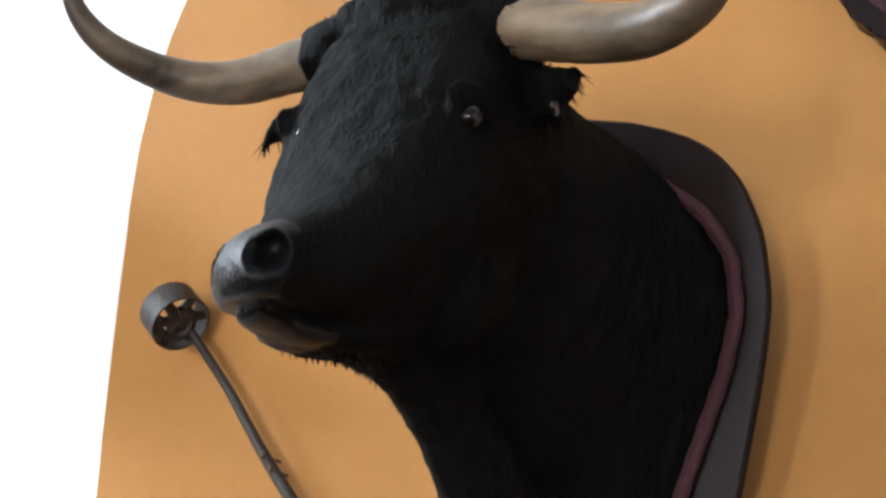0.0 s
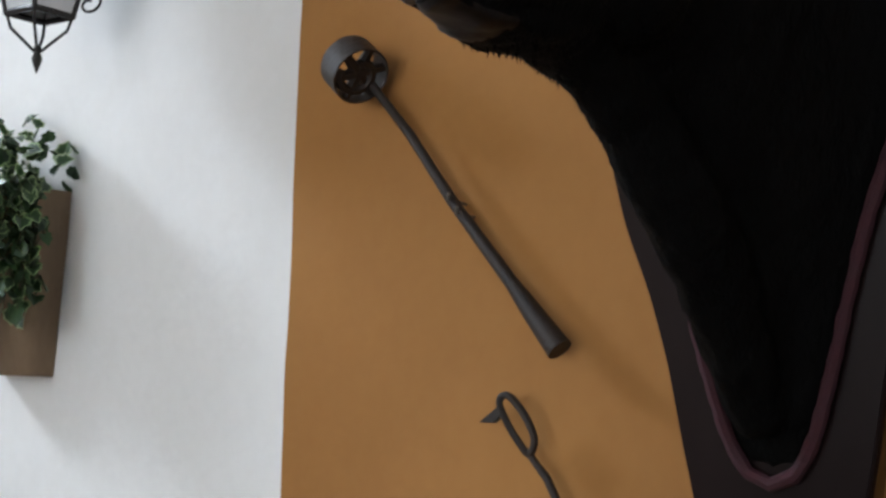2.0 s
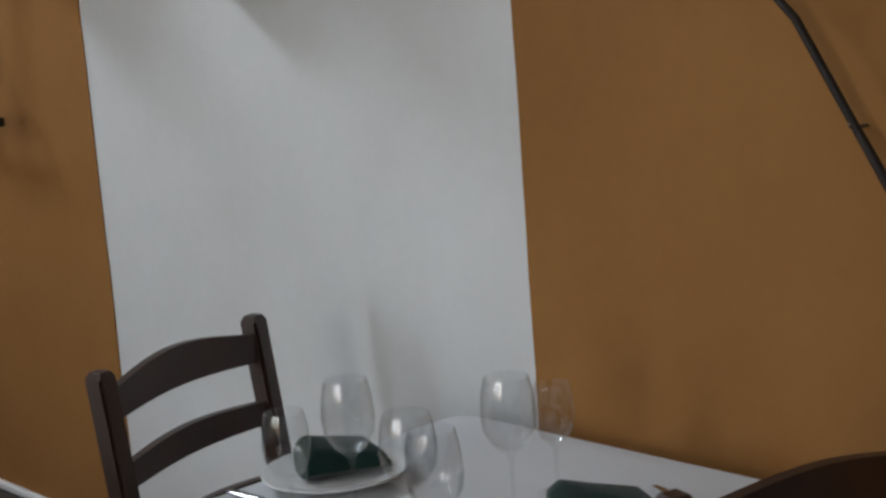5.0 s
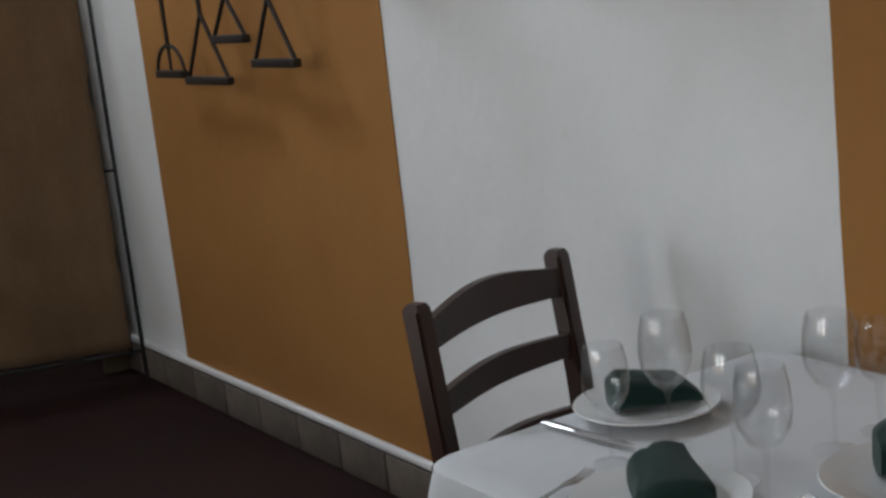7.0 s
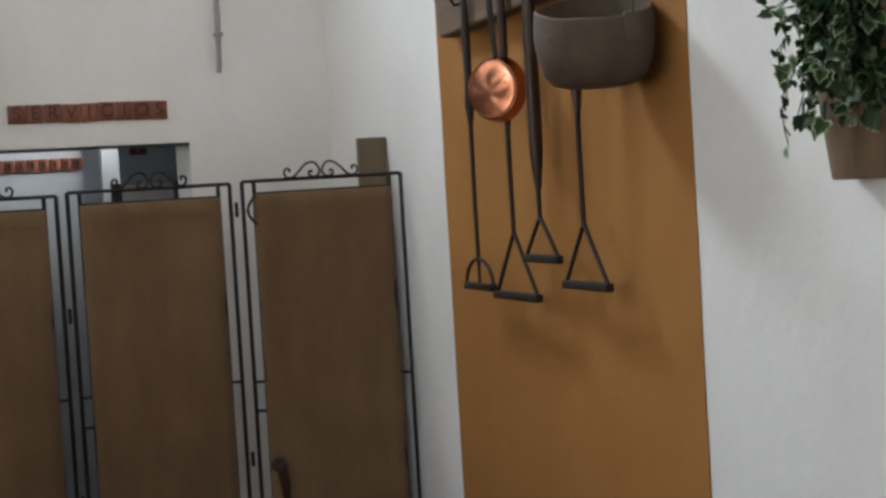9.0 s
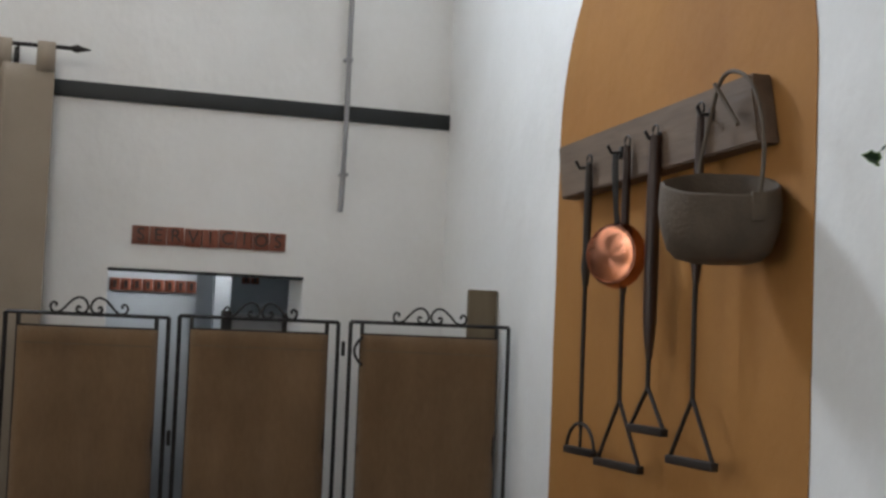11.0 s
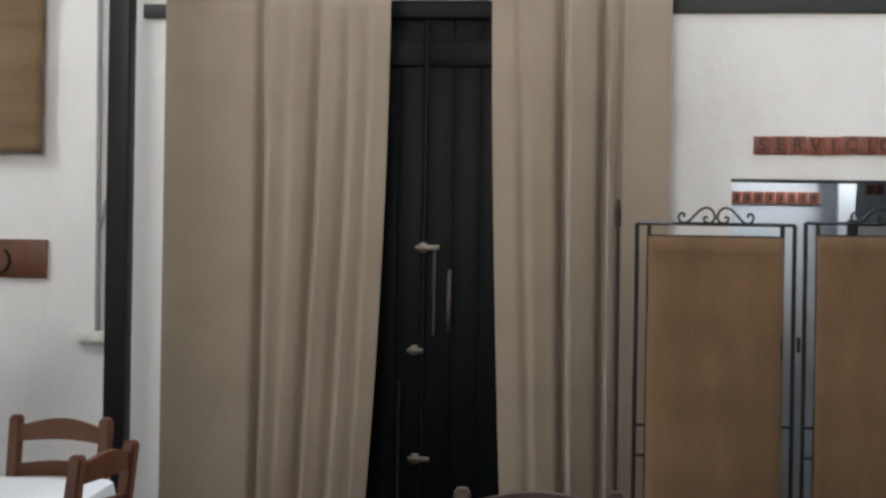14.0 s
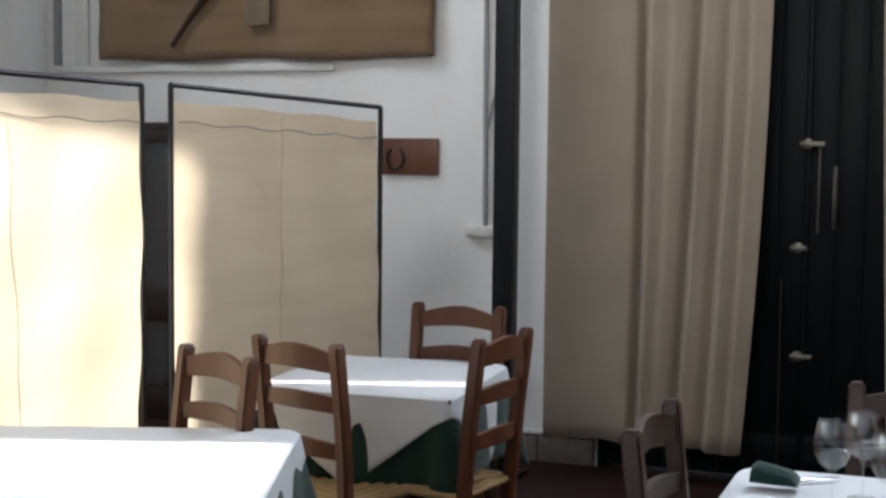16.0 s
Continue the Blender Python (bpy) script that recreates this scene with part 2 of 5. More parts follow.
BARK = mat("cork_planter", (0.13, 0.085, 0.05), (0.27, 0.185, 0.115), 0.85, scale=10, fine=70, bump=0.7, stretch=(1, 1, 0.4))
TERRA = mat("terracotta_letter_tile", (0.15, 0.042, 0.022), (0.25, 0.075, 0.04), 0.5, scale=25, jitter=0.6)
LETTER = mat("dark_glaze", (0.018, 0.010, 0.009), (0.04, 0.02, 0.018), 0.4)
LED = glow("green_led", (0.45, 1.0, 0.12), 1.3)
FRAMEP = mat("white_frame_paint", (0.66, 0.66, 0.64), (0.74, 0.74, 0.72), 0.5)
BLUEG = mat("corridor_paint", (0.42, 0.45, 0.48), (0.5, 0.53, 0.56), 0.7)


# ---- mesh helpers ----
def box(bm, x0, x1, y0, y1, z0, z1, bev=0.0):
    m = Matrix.Translation(((x0 + x1) / 2, (y0 + y1) / 2, (z0 + z1) / 2)) @ Matrix.Diagonal((x1 - x0, y1 - y0, z1 - z0, 1))
    vs = bmesh.ops.create_cube(bm, size=1, matrix=m)["verts"]
    if bev:
        es = {e for v in vs for e in v.link_edges}
        bmesh.ops.bevel(bm, geom=list(es), offset=bev, segments=2, affect="EDGES", profile=0.5)
    return bm


def tube(bm, pts, r, seg=8, flat=1.0, closed=False):
    """A round bar along points; r is one radius or one for each point; flat squeezes it in its second direction."""
    pts = [Vector(p) for p in pts]
    n = len(pts)
    rs = r if isinstance(r, (list, tuple)) else [r] * n
    up, rings = None, []
    for i, p in enumerate(pts):
        d = (pts[min(i + 1, n - 1)] - pts[max(i - 1, 0)])
        if closed:
            d = pts[(i + 1) % n] - pts[i - 1]
        d.normalize()
        if up is None:
            up = Vector((0, 0, 1)) if abs(d.z) < 0.9 else Vector((0, 1, 0))
        a = d.cross(up).normalized()
        up = a.cross(d).normalized()
        rings.append([bm.verts.new(p + (a * math.cos(2 * math.pi * k / seg) + up * flat * math.sin(2 * math.pi * k / seg)) * rs[i]) for k in range(seg)])
    for i in range(n if closed else n - 1):
        A, B = rings[i], rings[(i + 1) % n]
        for k in range(seg):
            bm.faces.new((A[k], A[(k + 1) % seg], B[(k + 1) % seg], B[k]))
    if not closed:
        bm.faces.new(rings[0][::-1])
        bm.faces.new(rings[-1])
    return bm


def lathe(bm, prof, seg=24, m=None):
    """A turned form from (radius, height) pairs."""
    rings = []
    for r, z in prof:
        rings.append([bm.verts.new((max(r, 0.0004) * math.cos(2 * math.pi * k / seg), max(r, 0.0004) * math.sin(2 * math.pi * k / seg), z)) for k in range(seg)])
    for A, B in zip(rings, rings[1:]):
        for k in range(seg):
            bm.faces.new((A[k], A[(k + 1) % seg], B[(k + 1) % seg], B[k]))
    if m is not None:
        bmesh.ops.transform(bm, matrix=m, verts=[v for ring in rings for v in ring])
    return bm


def loft(bm, rings, cap=True):
    vs = [[bm.verts.new(p) for p in ring] for ring in rings]
    n = len(vs[0])
    for A, B in zip(vs, vs[1:]):
        for k in range(n):
            bm.faces.new((A[k], A[(k + 1) % n], B[(k + 1) % n], B[k]))
    if cap:
        bm.faces.new(vs[0][::-1])
        bm.faces.new(vs[-1])
    return bm


def prism(bm, outline, d0, d1, axis="x", bev=0.0):
    """A flat outline of (u, v) pairs, given thickness from d0 to d1 along an axis."""
    put = {"x": lambda u, v, d: (d, u, v), "y": lambda u, v, d: (u, d, v), "z": lambda u, v, d: (u, v, d)}[axis]
    a = [bm.verts.new(put(u, v, d0)) for u, v in outline]
    b = [bm.verts.new(put(u, v, d1)) for u, v in outline]
    n = len(a)
    fa, fb = bm.faces.new(a[::-1]), bm.faces.new(b)
    for k in range(n):
        bm.faces.new((a[k], a[(k + 1) % n], b[(k + 1) % n], b[k]))
    if bev:
        bmesh.ops.bevel(bm, geom=list(fa.edges) + list(fb.edges), offset=bev, segments=2, affect="EDGES")
    return bm


def spiral(c, r0, r1, a0, a1, u, v, n=22):
    c, u, v = Vector(c), Vector(u), Vector(v)
    return [c + (u * math.cos(a0 + (a1 - a0) * i / n) + v * math.sin(a0 + (a1 - a0) * i / n)) * (r0 + (r1 - r0) * i / n) for i in range(n + 1)]


def mesh(name, bm, material, smooth=True):
    me = bpy.data.meshes.new(name)
    bmesh.ops.recalc_face_normals(bm, faces=bm.faces)
    bm.to_mesh(me)
    bm.free()
    for mm in material if isinstance(material, (list, tuple)) else [material]:
        me.materials.append(mm)
    if smooth:
        me.shade_smooth()
        me.set_sharp_from_angle(angle=radians(40))
    return me


def part(name, bm, material, parent, label="", smooth=True):
    """One mesh under a thing or a part."""
    ob = new(name, bm if isinstance(bm, bpy.types.Mesh) else mesh(name, bm, material, smooth))
    ob.parent = parent
    return tagged(ob, label) if label else ob


def thing(name, label, category, m=None, group="", kind=""):
    ob = new(name)
    ob.empty_display_size = 0.05
    if m is not None:
        ob.matrix_world = m
    return tagged(ob, label, category, group, kind)


def solid(name, bm, material, label="", category="", kind="", smooth=True, group=""):
    return tagged(new(name, mesh(name, bm, material, smooth)), label, category, group, kind)


# ---- the room ----
def wall(name, axis, at, thick, u0, u1, z1, holes, label):
    """A wall in the plane axis = at, with rectangular openings through it."""
    us = sorted({u0, u1, *[h for o in holes for h in o[:2]]})
    zs = sorted({0.0, z1, *[h for o in holes for h in o[2:]]})
    bm = bmesh.new()
    inside = lambda u, z: any(o[0] < u < o[1] and o[2] < z < o[3] for o in holes)
    cell = {(i, k): not inside((us[i] + us[i + 1]) / 2, (zs[k] + zs[k + 1]) / 2) for i in range(len(us) - 1) for k in range(len(zs) - 1)}
    corners = {}

    def vert(u, z, d):
        key = (u, z, d)
        if key not in corners:
            w = at + d * thick
            corners[key] = bm.verts.new((w, u, z) if axis == "x" else (u, w, z))
        return corners[key]

    for (i, k), full in cell.items():
        if not full:
            continue
        a, b, c, d = us[i], us[i + 1], zs[k], zs[k + 1]
        for s in (0, 1):
            bm.faces.new((vert(a, c, s), vert(b, c, s), vert(b, d, s), vert(a, d, s)))
        for (p, q), (di, dk) in ((((a, c), (b, c)), (0, -1)), (((a, d), (b, d)), (0, 1)), (((a, c), (a, d)), (-1, 0)), (((b, c), (b, d)), (1, 0))):
            if not cell.get((i + di, k + dk), False):
                bm.faces.new((vert(*p, 0), vert(*q, 0), vert(*q, 1), vert(*p, 1)))
    return solid(name, bm, WHITE, label, "wall", "structure", smooth=False)


DOOR = (-1.75, 0.15, 0.0, 2.70)
PASS = (0.59, 1.47, 0.0, 1.895)
# HIGH, UPPER and REAR are unseen openings, added to go with the lamps
HIGH = (-0.35, 0.98, 4.25, 5.35)
UPPER = (3.8, 5.0, 3.7, 5.0)
REAR = (-2.4, -0.4, 3.2, 4.8)
WIN = [(-1.2, 0.5, 0.9, 3.1), (1.35, 3.25, 0.9, 3.1)]
wall("wall_right", "x", WX, 0.3, FY, WY + 0.3, CZ, [], "white limewashed plaster wall with ochre arched panels")
wall("wall_back", "y", WY, 0.3, LX - 0.3, WX, CZ, [DOOR, PASS, HIGH], "white plaster wall with dark doors and a doorway")
wall("wall_left", "x", LX, -0.3, FY, WY, CZ, WIN + [UPPER], "white plaster wall with tall windows")
wall("wall_front", "y", FY, -0.3, LX - 0.3, WX + 0.3, CZ, [REAR], "unseen white plaster wall with an added window")
solid("floor", box(bmesh.new(), LX - 0.3, WX, FY - 0.3, WY + 3.0, -0.15, 0.0), FLOORM, "dark red polished floor", "floor", "structure", False)
solid("ceiling", box(bmesh.new(), LX - 0.3, WX + 0.3, FY - 0.3, WY + 3.0, CZ, CZ + 0.15), WHITE, "plain white ceiling", "ceiling", "structure", False)


def arch(y0, y1, z0, spring, rise, n=28):
    c, h = (y0 + y1) / 2, (y1 - y0) / 2
    e = 2.0
    wob = lambda z: 0.005 * noise.noise(Vector((y0 * 3, z * 4, 1.0))) + 0.002 * noise.noise(Vector((y1, z * 21, 2.0)))
    side = [z0 + (spring - z0) * k / 36 for k in range(36)]
    pts = [(y0 + wob(z), z) for z in side[::-1]] + [(y1 + wob(z + 9), z) for z in side]
    for i in range(n + 1):
        a = math.pi * i / n
        cs, sn = math.cos(a), math.sin(a)
        pts.append((c + h * math.copysign(abs(cs) ** (2 / e), cs), spring + rise * abs(sn) ** (2 / e)))
    return pts


for y0, y1, spring, rise, nm in ((3.313, 5.05, 2.42, 0.87, "painted_panel_1"), (-0.18, 1.775, 2.38, 1.0, "painted_panel_2")):
    solid(nm, prism(bmesh.new(), arch(y0, y1, 0.157, spring, rise), WX - 0.004, WX + 0.05, "x"), OCHRE, "ochre painted arched panel on white plaster", "wall panel", "structure", False)


def skirting():
    """Stone tiles along two walls, with a plaster bead on top."""
    for nm, run, u0, u1 in (("baseboard_1", "y", FY, WY - 0.02), ("baseboard_2", "x", -4.6, -1.76), ("baseboard_3", "x", 0.16, 0.58), ("baseboard_4", "x", 1.48, 2.12)):
        bm = bmesh.new()
        if run == "y":
            box(bm, WX - 0.014, WX, u0, u1, 0.0, 0.132)
            box(bm, WX - 0.022, WX, u0, u1, 0.132, 0.155, 0.008)
        else:
            box(bm, u0, u1, WY - 0.014, WY, 0.0, 0.132)
            box(bm, u0, u1, WY - 0.022, WY, 0.132, 0.155, 0.008)
        base = solid(nm, bm, [GROUT], "grey stone tile skirting with white plaster bead", "baseboard", "structure", False)
        bead = bmesh.new()
        if run == "y":
            box(bead, WX - 0.026, WX - 0.001, u0, u1 - 0.01, 0.134, 0.159, 0.009)
        else:
            box(bead, u0, u1, WY - 0.026, WY - 0.001, 0.134, 0.159, 0.009)
        part("bead", bead, WHITE, base, "white plaster bead")
        tile = None
        n = int((u1 - u0) / 0.285)
        for i in range(n):
            u = u1 - 0.143 - i * 0.285
            if tile is None:
                b = bmesh.new()
                box(b, -0.012, 0.0, -0.138, 0.138, 0.004, 0.128, 0.004) if run == "y" else box(b, -0.138, 0.138, -0.012, 0.0, 0.004, 0.128, 0.004)
                tile = mesh("tile", b, STONE)
            t = part("tile", tile, None, base)
            t.location = (WX - 0.0125, u, 0) if run == "y" else (u, WY - 0.0125, 0)


def windows():
    """Painted casements in the outer walls' openings; the last three are added, unseen windows."""
    for i, (u0, u1, z0, z1) in enumerate(WIN + [UPPER, HIGH, REAR]):
        w = thing("window_%d" % (i + 1), "unseen white painted wooden casement window", "window", kind="structure")
        fr, mu = bmesh.new(), (u0 + u1) / 2
        at = LX - 0.2 if i < 3 else WY + 0.16 if i == 3 else FY - 0.2

        def bar(bm, a, b, c, d):
            box(bm, at - 0.03, at + 0.03, a, b, c, d) if i < 3 else box(bm, a, b, at - 0.03, at + 0.03, c, d)

        bar(fr, u0, u0 + 0.06, z0, z1)
        bar(fr, u1 - 0.06, u1, z0, z1)
        bar(fr, u0 + 0.06, u1 - 0.06, z1 - 0.06, z1)
        bar(fr, u0 + 0.06, u1 - 0.06, z0, z0 + 0.06)
        if i != 1:
            bar(fr, mu - 0.04, mu + 0.04, z0 + 0.06, z1 - 0.06)
        part("window_frame", fr, FRAMEP, w)
        for a, b in ((u0 + 0.06, mu - 0.04), (mu + 0.04, u1 - 0.06)) if i != 1 else ((u0 + 0.06, u1 - 0.06),):
            pn = bmesh.new()
            if i < 3:
                box(pn, at - 0.003, at + 0.003, a, b, z0 + 0.06, z1 - 0.06)
            else:
                box(pn, a, b, at - 0.003, at + 0.003, z0 + 0.06, z1 - 0.06)
            # UPPER's pane is opaque and casts shadow, to keep the sun out
            part("pane", pn, FROST if i == 2 else PANE, w).visible_shadow = i == 2


windows()


def passage():
    """The white passage behind the doorway, with its own lettered tiles."""
    y1 = WY + 0.3
    bm = bmesh.new()
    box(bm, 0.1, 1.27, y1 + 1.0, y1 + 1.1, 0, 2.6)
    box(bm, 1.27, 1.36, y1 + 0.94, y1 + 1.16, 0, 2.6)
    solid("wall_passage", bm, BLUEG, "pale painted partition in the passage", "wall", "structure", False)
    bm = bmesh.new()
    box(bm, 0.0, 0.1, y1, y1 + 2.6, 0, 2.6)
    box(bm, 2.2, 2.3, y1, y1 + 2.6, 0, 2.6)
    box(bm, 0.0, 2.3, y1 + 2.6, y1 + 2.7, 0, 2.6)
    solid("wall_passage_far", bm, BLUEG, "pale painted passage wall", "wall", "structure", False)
    solid("ceiling_passage", box(bmesh.new(), 0.0, 2.3, y1, y1 + 2.7, 2.6, 2.7), WHITE, "plain white passage ceiling", "ceiling", "structure", False)


passage()


# ---- along the right wall: mounted head, irons, lantern, planter ----
SY = 0.773


def shield_half(z):
    zs = [1.215, 1.24, 1.28, 1.33, 1.43, 1.53, 1.65, 1.75, 1.85, 1.95, 2.05, 2.13, 2.22, 2.30, 2.35, 2.385, 2.395]
    hw = [0.0, 0.045, 0.075, 0.098, 0.125, 0.146, 0.168, 0.196, 0.235, 0.258, 0.279, 0.289, 0.279, 0.244, 0.190, 0.09, 0.0]
    return 0.95 * sum(float(np.interp(max(1.215, min(2.395, z + k * 0.008)), zs, hw)) for k in range(-3, 4)) / 7 * min(1, (z - 1.215) / 0.02, (2.395 - z) / 0.012)


def shield_plaque():
    """A varnished wooden shield that leans a little off the wall, with cord and brass plate."""
    top = thing("trophy_shield", "dark varnished wooden trophy shield hung on the ochre wall", "plaque", pose(2.118, SY, 1.215, 0, -6.0, 0))
    k = 1 / math.cos(radians(6))
    zs = [1.215 + 1.18 * i / 80 for i in range(81)]
    right = [(-shield_half(z), (z - 1.215) * k) for z in zs]
    out = right + [(-u, v) for u, v in right[-2:0:-1]]
    bm = bmesh.new()
    prism(bm, out, -0.012, 0.016, "x", 0.006)
    part("board", bm, SHIELD, top)
    bm = bmesh.new()
    tube(bm, [(-0.002, u * 0.985, v * 0.99 + 0.006) for u, v in out], 0.008, 8, closed=True)
    part("moulded_edge", bm, SHIELD, top, "rounded dark moulding")
    cz = [1.487, 1.50, 1.525, 1.56, 1.64, 1.74, 1.85, 1.94, 2.03, 2.11, 2.18, 2.24, 2.29, 2.33]
    ch = [0.0, 0.033, 0.051, 0.067, 0.091, 0.116, 0.149, 0.184, 0.219, 0.238, 0.232, 0.196, 0.13, 0.0]
    zz = [1.487 + 0.843 * i / 60 for i in range(61)]
    half = [(-float(np.interp(z, cz, ch)), (z - 1.215) * k) for z in zz]
    loop = half + [(-u, v) for u, v in half[-2:0:-1]]
    bm = bmesh.new()
    tube(bm, [(-0.024, u, v) for u, v in loop], [0.0105 + 0.0008 * math.sin(i * 2.1) for i in range(len(loop))], 8, closed=True)
    part("cord", bm, ROPE, top, "burgundy twisted cord")
    bm = bmesh.new()
    box(bm, -0.003, 0.002, -0.077, 0.077, -0.054, 0.054, 0.0015)
    plate = part("nameplate", bm, BRASS, top, "engraved brass nameplate")
    plate.matrix_local = pose(-0.0235, 0, 0.189, 0, 10, 0)
    rnd = random.Random(4)
    for i in range(8):
        w = rnd.uniform(0.03, 0.055)
        part("engraved_line", box(bmesh.new(), -0.0038, -0.0029, -w, w, 0.039 - i * 0.0115, 0.0425 - i * 0.0115), ENGRAVE, plate)
    return top


def trophy_head():
    """A mounted dark head as one plain sculpted form with two horns."""
    bm = bmesh.new()
    N = 28

    def ring(x, y, zt, zb, w, p=2.3, low=1.0):
        out = []
        for k in range(N):
            a = 2 * math.pi * k / N
            c, s = math.cos(a), math.sin(a)
            h = (zt + zb) / 2
            ww = w * (1 - (1 - low) * max(0, -s))
            out.append((x, y + ww * math.copysign(abs(c) ** (2 / p), c), h + (zt - zb) / 2 * math.copysign(abs(s) ** (2 / p), s)))
        return out

    head = [(1.80, 0.80, 2.40, 1.96, 0.11, 2.2, 0.8), (1.70, 0.81, 2.415, 1.955, 0.145, 2.3, 0.65), (1.62, 0.812, 2.43, 1.955, 0.150, 2.5, 0.55), (1.55, 0.803, 2.395, 1.96, 0.150, 2.6, 0.50), (1.50, 0.79, 2.32, 1.965, 0.139, 2.5, 0.50),
            (1.45, 0.784, 2.235, 1.972, 0.126, 2.4, 0.55), (1.40, 0.775, 2.160, 1.971, 0.108, 2.3, 0.64), (1.36, 0.766, 2.112, 1.967, 0.092, 2.3, 0.74), (1.32, 0.753, 2.082, 1.967, 0.079, 2.4, 0.78), (1.285, 0.747, 2.067, 1.97, 0.074, 2.4, 0.78), (1.262, 0.744, 2.048, 1.988, 0.058, 2.3, 0.9), (1.252, 0.743, 2.03, 2.002, 0.034, 2.0, 1.0)]
    loft(bm, [ring(*h) for h in head])
    cz = [1.487, 1.50, 1.525, 1.56, 1.64, 1.74, 1.85, 1.94, 2.03, 2.11, 2.18, 2.24, 2.29, 2.33]
    ch = [0.0, 0.033, 0.051, 0.067, 0.091, 0.116, 0.149, 0.184, 0.219, 0.238, 0.232, 0.196, 0.13, 0.0]

    def neck(f, x, y, zt, zb, w):
        """From the cord's outline (f = 0) to an oval (f = 1)."""
        out = []
        for k in range(N):
            a = 2 * math.pi * k / N
            c, s = math.cos(a), math.sin(a)
            z0 = (1.50 + 2.32) / 2 + (2.32 - 1.50) / 2 * s
            y0 = SY + math.copysign(float(np.interp(z0, cz, ch)), c) * (1 if abs(c) > 1e-6 else 0)
            x0 = 2.108 - (z0 - 1.215) * 0.105
            z1, y1 = (zt + zb) / 2 + (zt - zb) / 2 * s, y + w * c
            out.append((x0 + (x - x0) * f, y0 + (y1 - y0) * f, z0 + (z1 - z0) * f))
        return out

    loft(bm, [neck(0, 0, 0, 0, 0, 0), neck(0.25, 1.96, SY, 2.40, 1.68, 0.165), neck(0.5, 1.93, 0.785, 2.41, 1.80, 0.16), neck(0.8, 1.84, 0.80, 2.405, 1.89, 0.148), neck(1, 1.74, 0.805, 2.40, 1.945, 0.140), neck(1, 1.62, 0.805, 2.36, 1.975, 0.10)])
    # lower jaw, cheeks, brows, ears, crown tuft and dewlap
    loft(bm, [ring(1.50, 0.783, 2.02, 1.962, 0.05), ring(1.42, 0.772, 2.0, 1.960, 0.054), ring(1.36, 0.758, 1.995, 1.959, 0.050), ring(1.33, 0.752, 1.99, 1.966, 0.038)])
    for s in (1, -1):
        bmesh.ops.create_uvsphere(bm, u_segments=14, v_segments=10, radius=1, matrix=Matrix.Translation((1.505, 0.79 + s * 0.122, 2.252)) @ Matrix.Diagonal((0.045, 0.012, 0.024, 1)))
        bmesh.ops.create_uvsphere(bm, u_segments=14, v_segments=10, radius=1, matrix=Matrix.Translation((1.60, 0.80 + s * 0.07, 2.08)) @ Matrix.Diagonal((0.09, 0.06, 0.085, 1)))
        bmesh.ops.create_uvsphere(bm, u_segments=12, v_segments=8, radius=1, matrix=Matrix.Translation((1.287, 0.747 + s * 0.044, 2.034)) @ Matrix.Diagonal((0.026, 0.030, 0.024, 1)))
        if s > 0:
            tube(bm, [(1.66, 0.93, 2.32), (1.66, 1.0, 2.326), (1.662, 1.052, 2.312), (1.667, 1.088, 2.284)], [0.03, 0.030, 0.025, 0.009], 10, 0.55)
        else:
            tube(bm, [(1.66, 0.72, 2.33), (1.66, 0.665, 2.325), (1.656, 0.632, 2.322), (1.655, 0.612, 2.336)], [0.03, 0.034, 0.028, 0.010], 10, 0.7)
            tube(bm, [(1.66, 0.69, 2.315), (1.655, 0.652, 2.295), (1.645, 0.630, 2.272)], [0.026, 0.026, 0.011], 10, 0.7)
        tube(bm, [(1.62, 0.82 + s * 0.10, 2.39), (1.62, 0.82 + s * 0.16, 2.385)], [0.05, 0.04], 12)
    bmesh.ops.create_uvsphere(bm, u_segments=14, v_segments=10, radius=1, matrix=Matrix.Translation((1.61, 0.825, 2.41)) @ Matrix.Diagonal((0.07, 0.11, 0.045, 1)))
    tube(bm, [(1.54, 0.79, 1.975), (1.61, 0.79, 1.968), (1.69, 0.786, 1.935), (1.77, 0.782, 1.87), (1.88, 0.778, 1.775), (1.98, 0.776, 1.65), (2.04, 0.775, 1.56)], [0.02, 0.036, 0.048, 0.055, 0.055, 0.048, 0.032], 10)
    tmp = new("sculpt", mesh("sculpt", bm, HAIR))
    md = tmp.modifiers.new("remesh", "REMESH")
    md.mode, md.voxel_size = "VOXEL", 0.0065
    sm = tmp.modifiers.new("smooth", "SMOOTH")
    sm.factor, sm.iterations = 0.6, 11
    bpy.context.view_layer.update()
    me = bpy.data.meshes.new_from_object(tmp.evaluated_get(bpy.context.evaluated_depsgraph_get()))
    bpy.data.objects.remove(tmp)
    bm = bmesh.new()
    bm.from_mesh(me)
    for v in bm.verts:
        # the muzzle is turned a little towards the window side
        f = max(0.0, min(1.0, (1.52 - v.co.x) / 0.22))
        f = f * f * (3 - 2 * f)
        v.co.x += 0.5 * f * (v.co.y - 0.747)
        v.co.y += 0.032 * f
    bm.normal_update()
    for v in bm.verts:
        # mouth line, rising to the corner at the cheek
        lip = 1.980 + 0.12 * max(0.0, v.co.x - 1.36)
        if v.co.x < 1.44 and v.normal.z < 0.5:
            v.co -= v.normal * 0.011 * math.exp(-((v.co.z - lip) / 0.006) ** 2) * min(1.0, (1.44 - v.co.x) / 0.05)
        f = 0.35 if v.co.x < 1.36 else 1.0
        q = v.co * 26
        v.co += v.normal * f * (0.0045 * noise.noise(q) + 0.0025 * noise.noise(Vector((q.x * 3, q.y * 3, q.z * 1.2))))
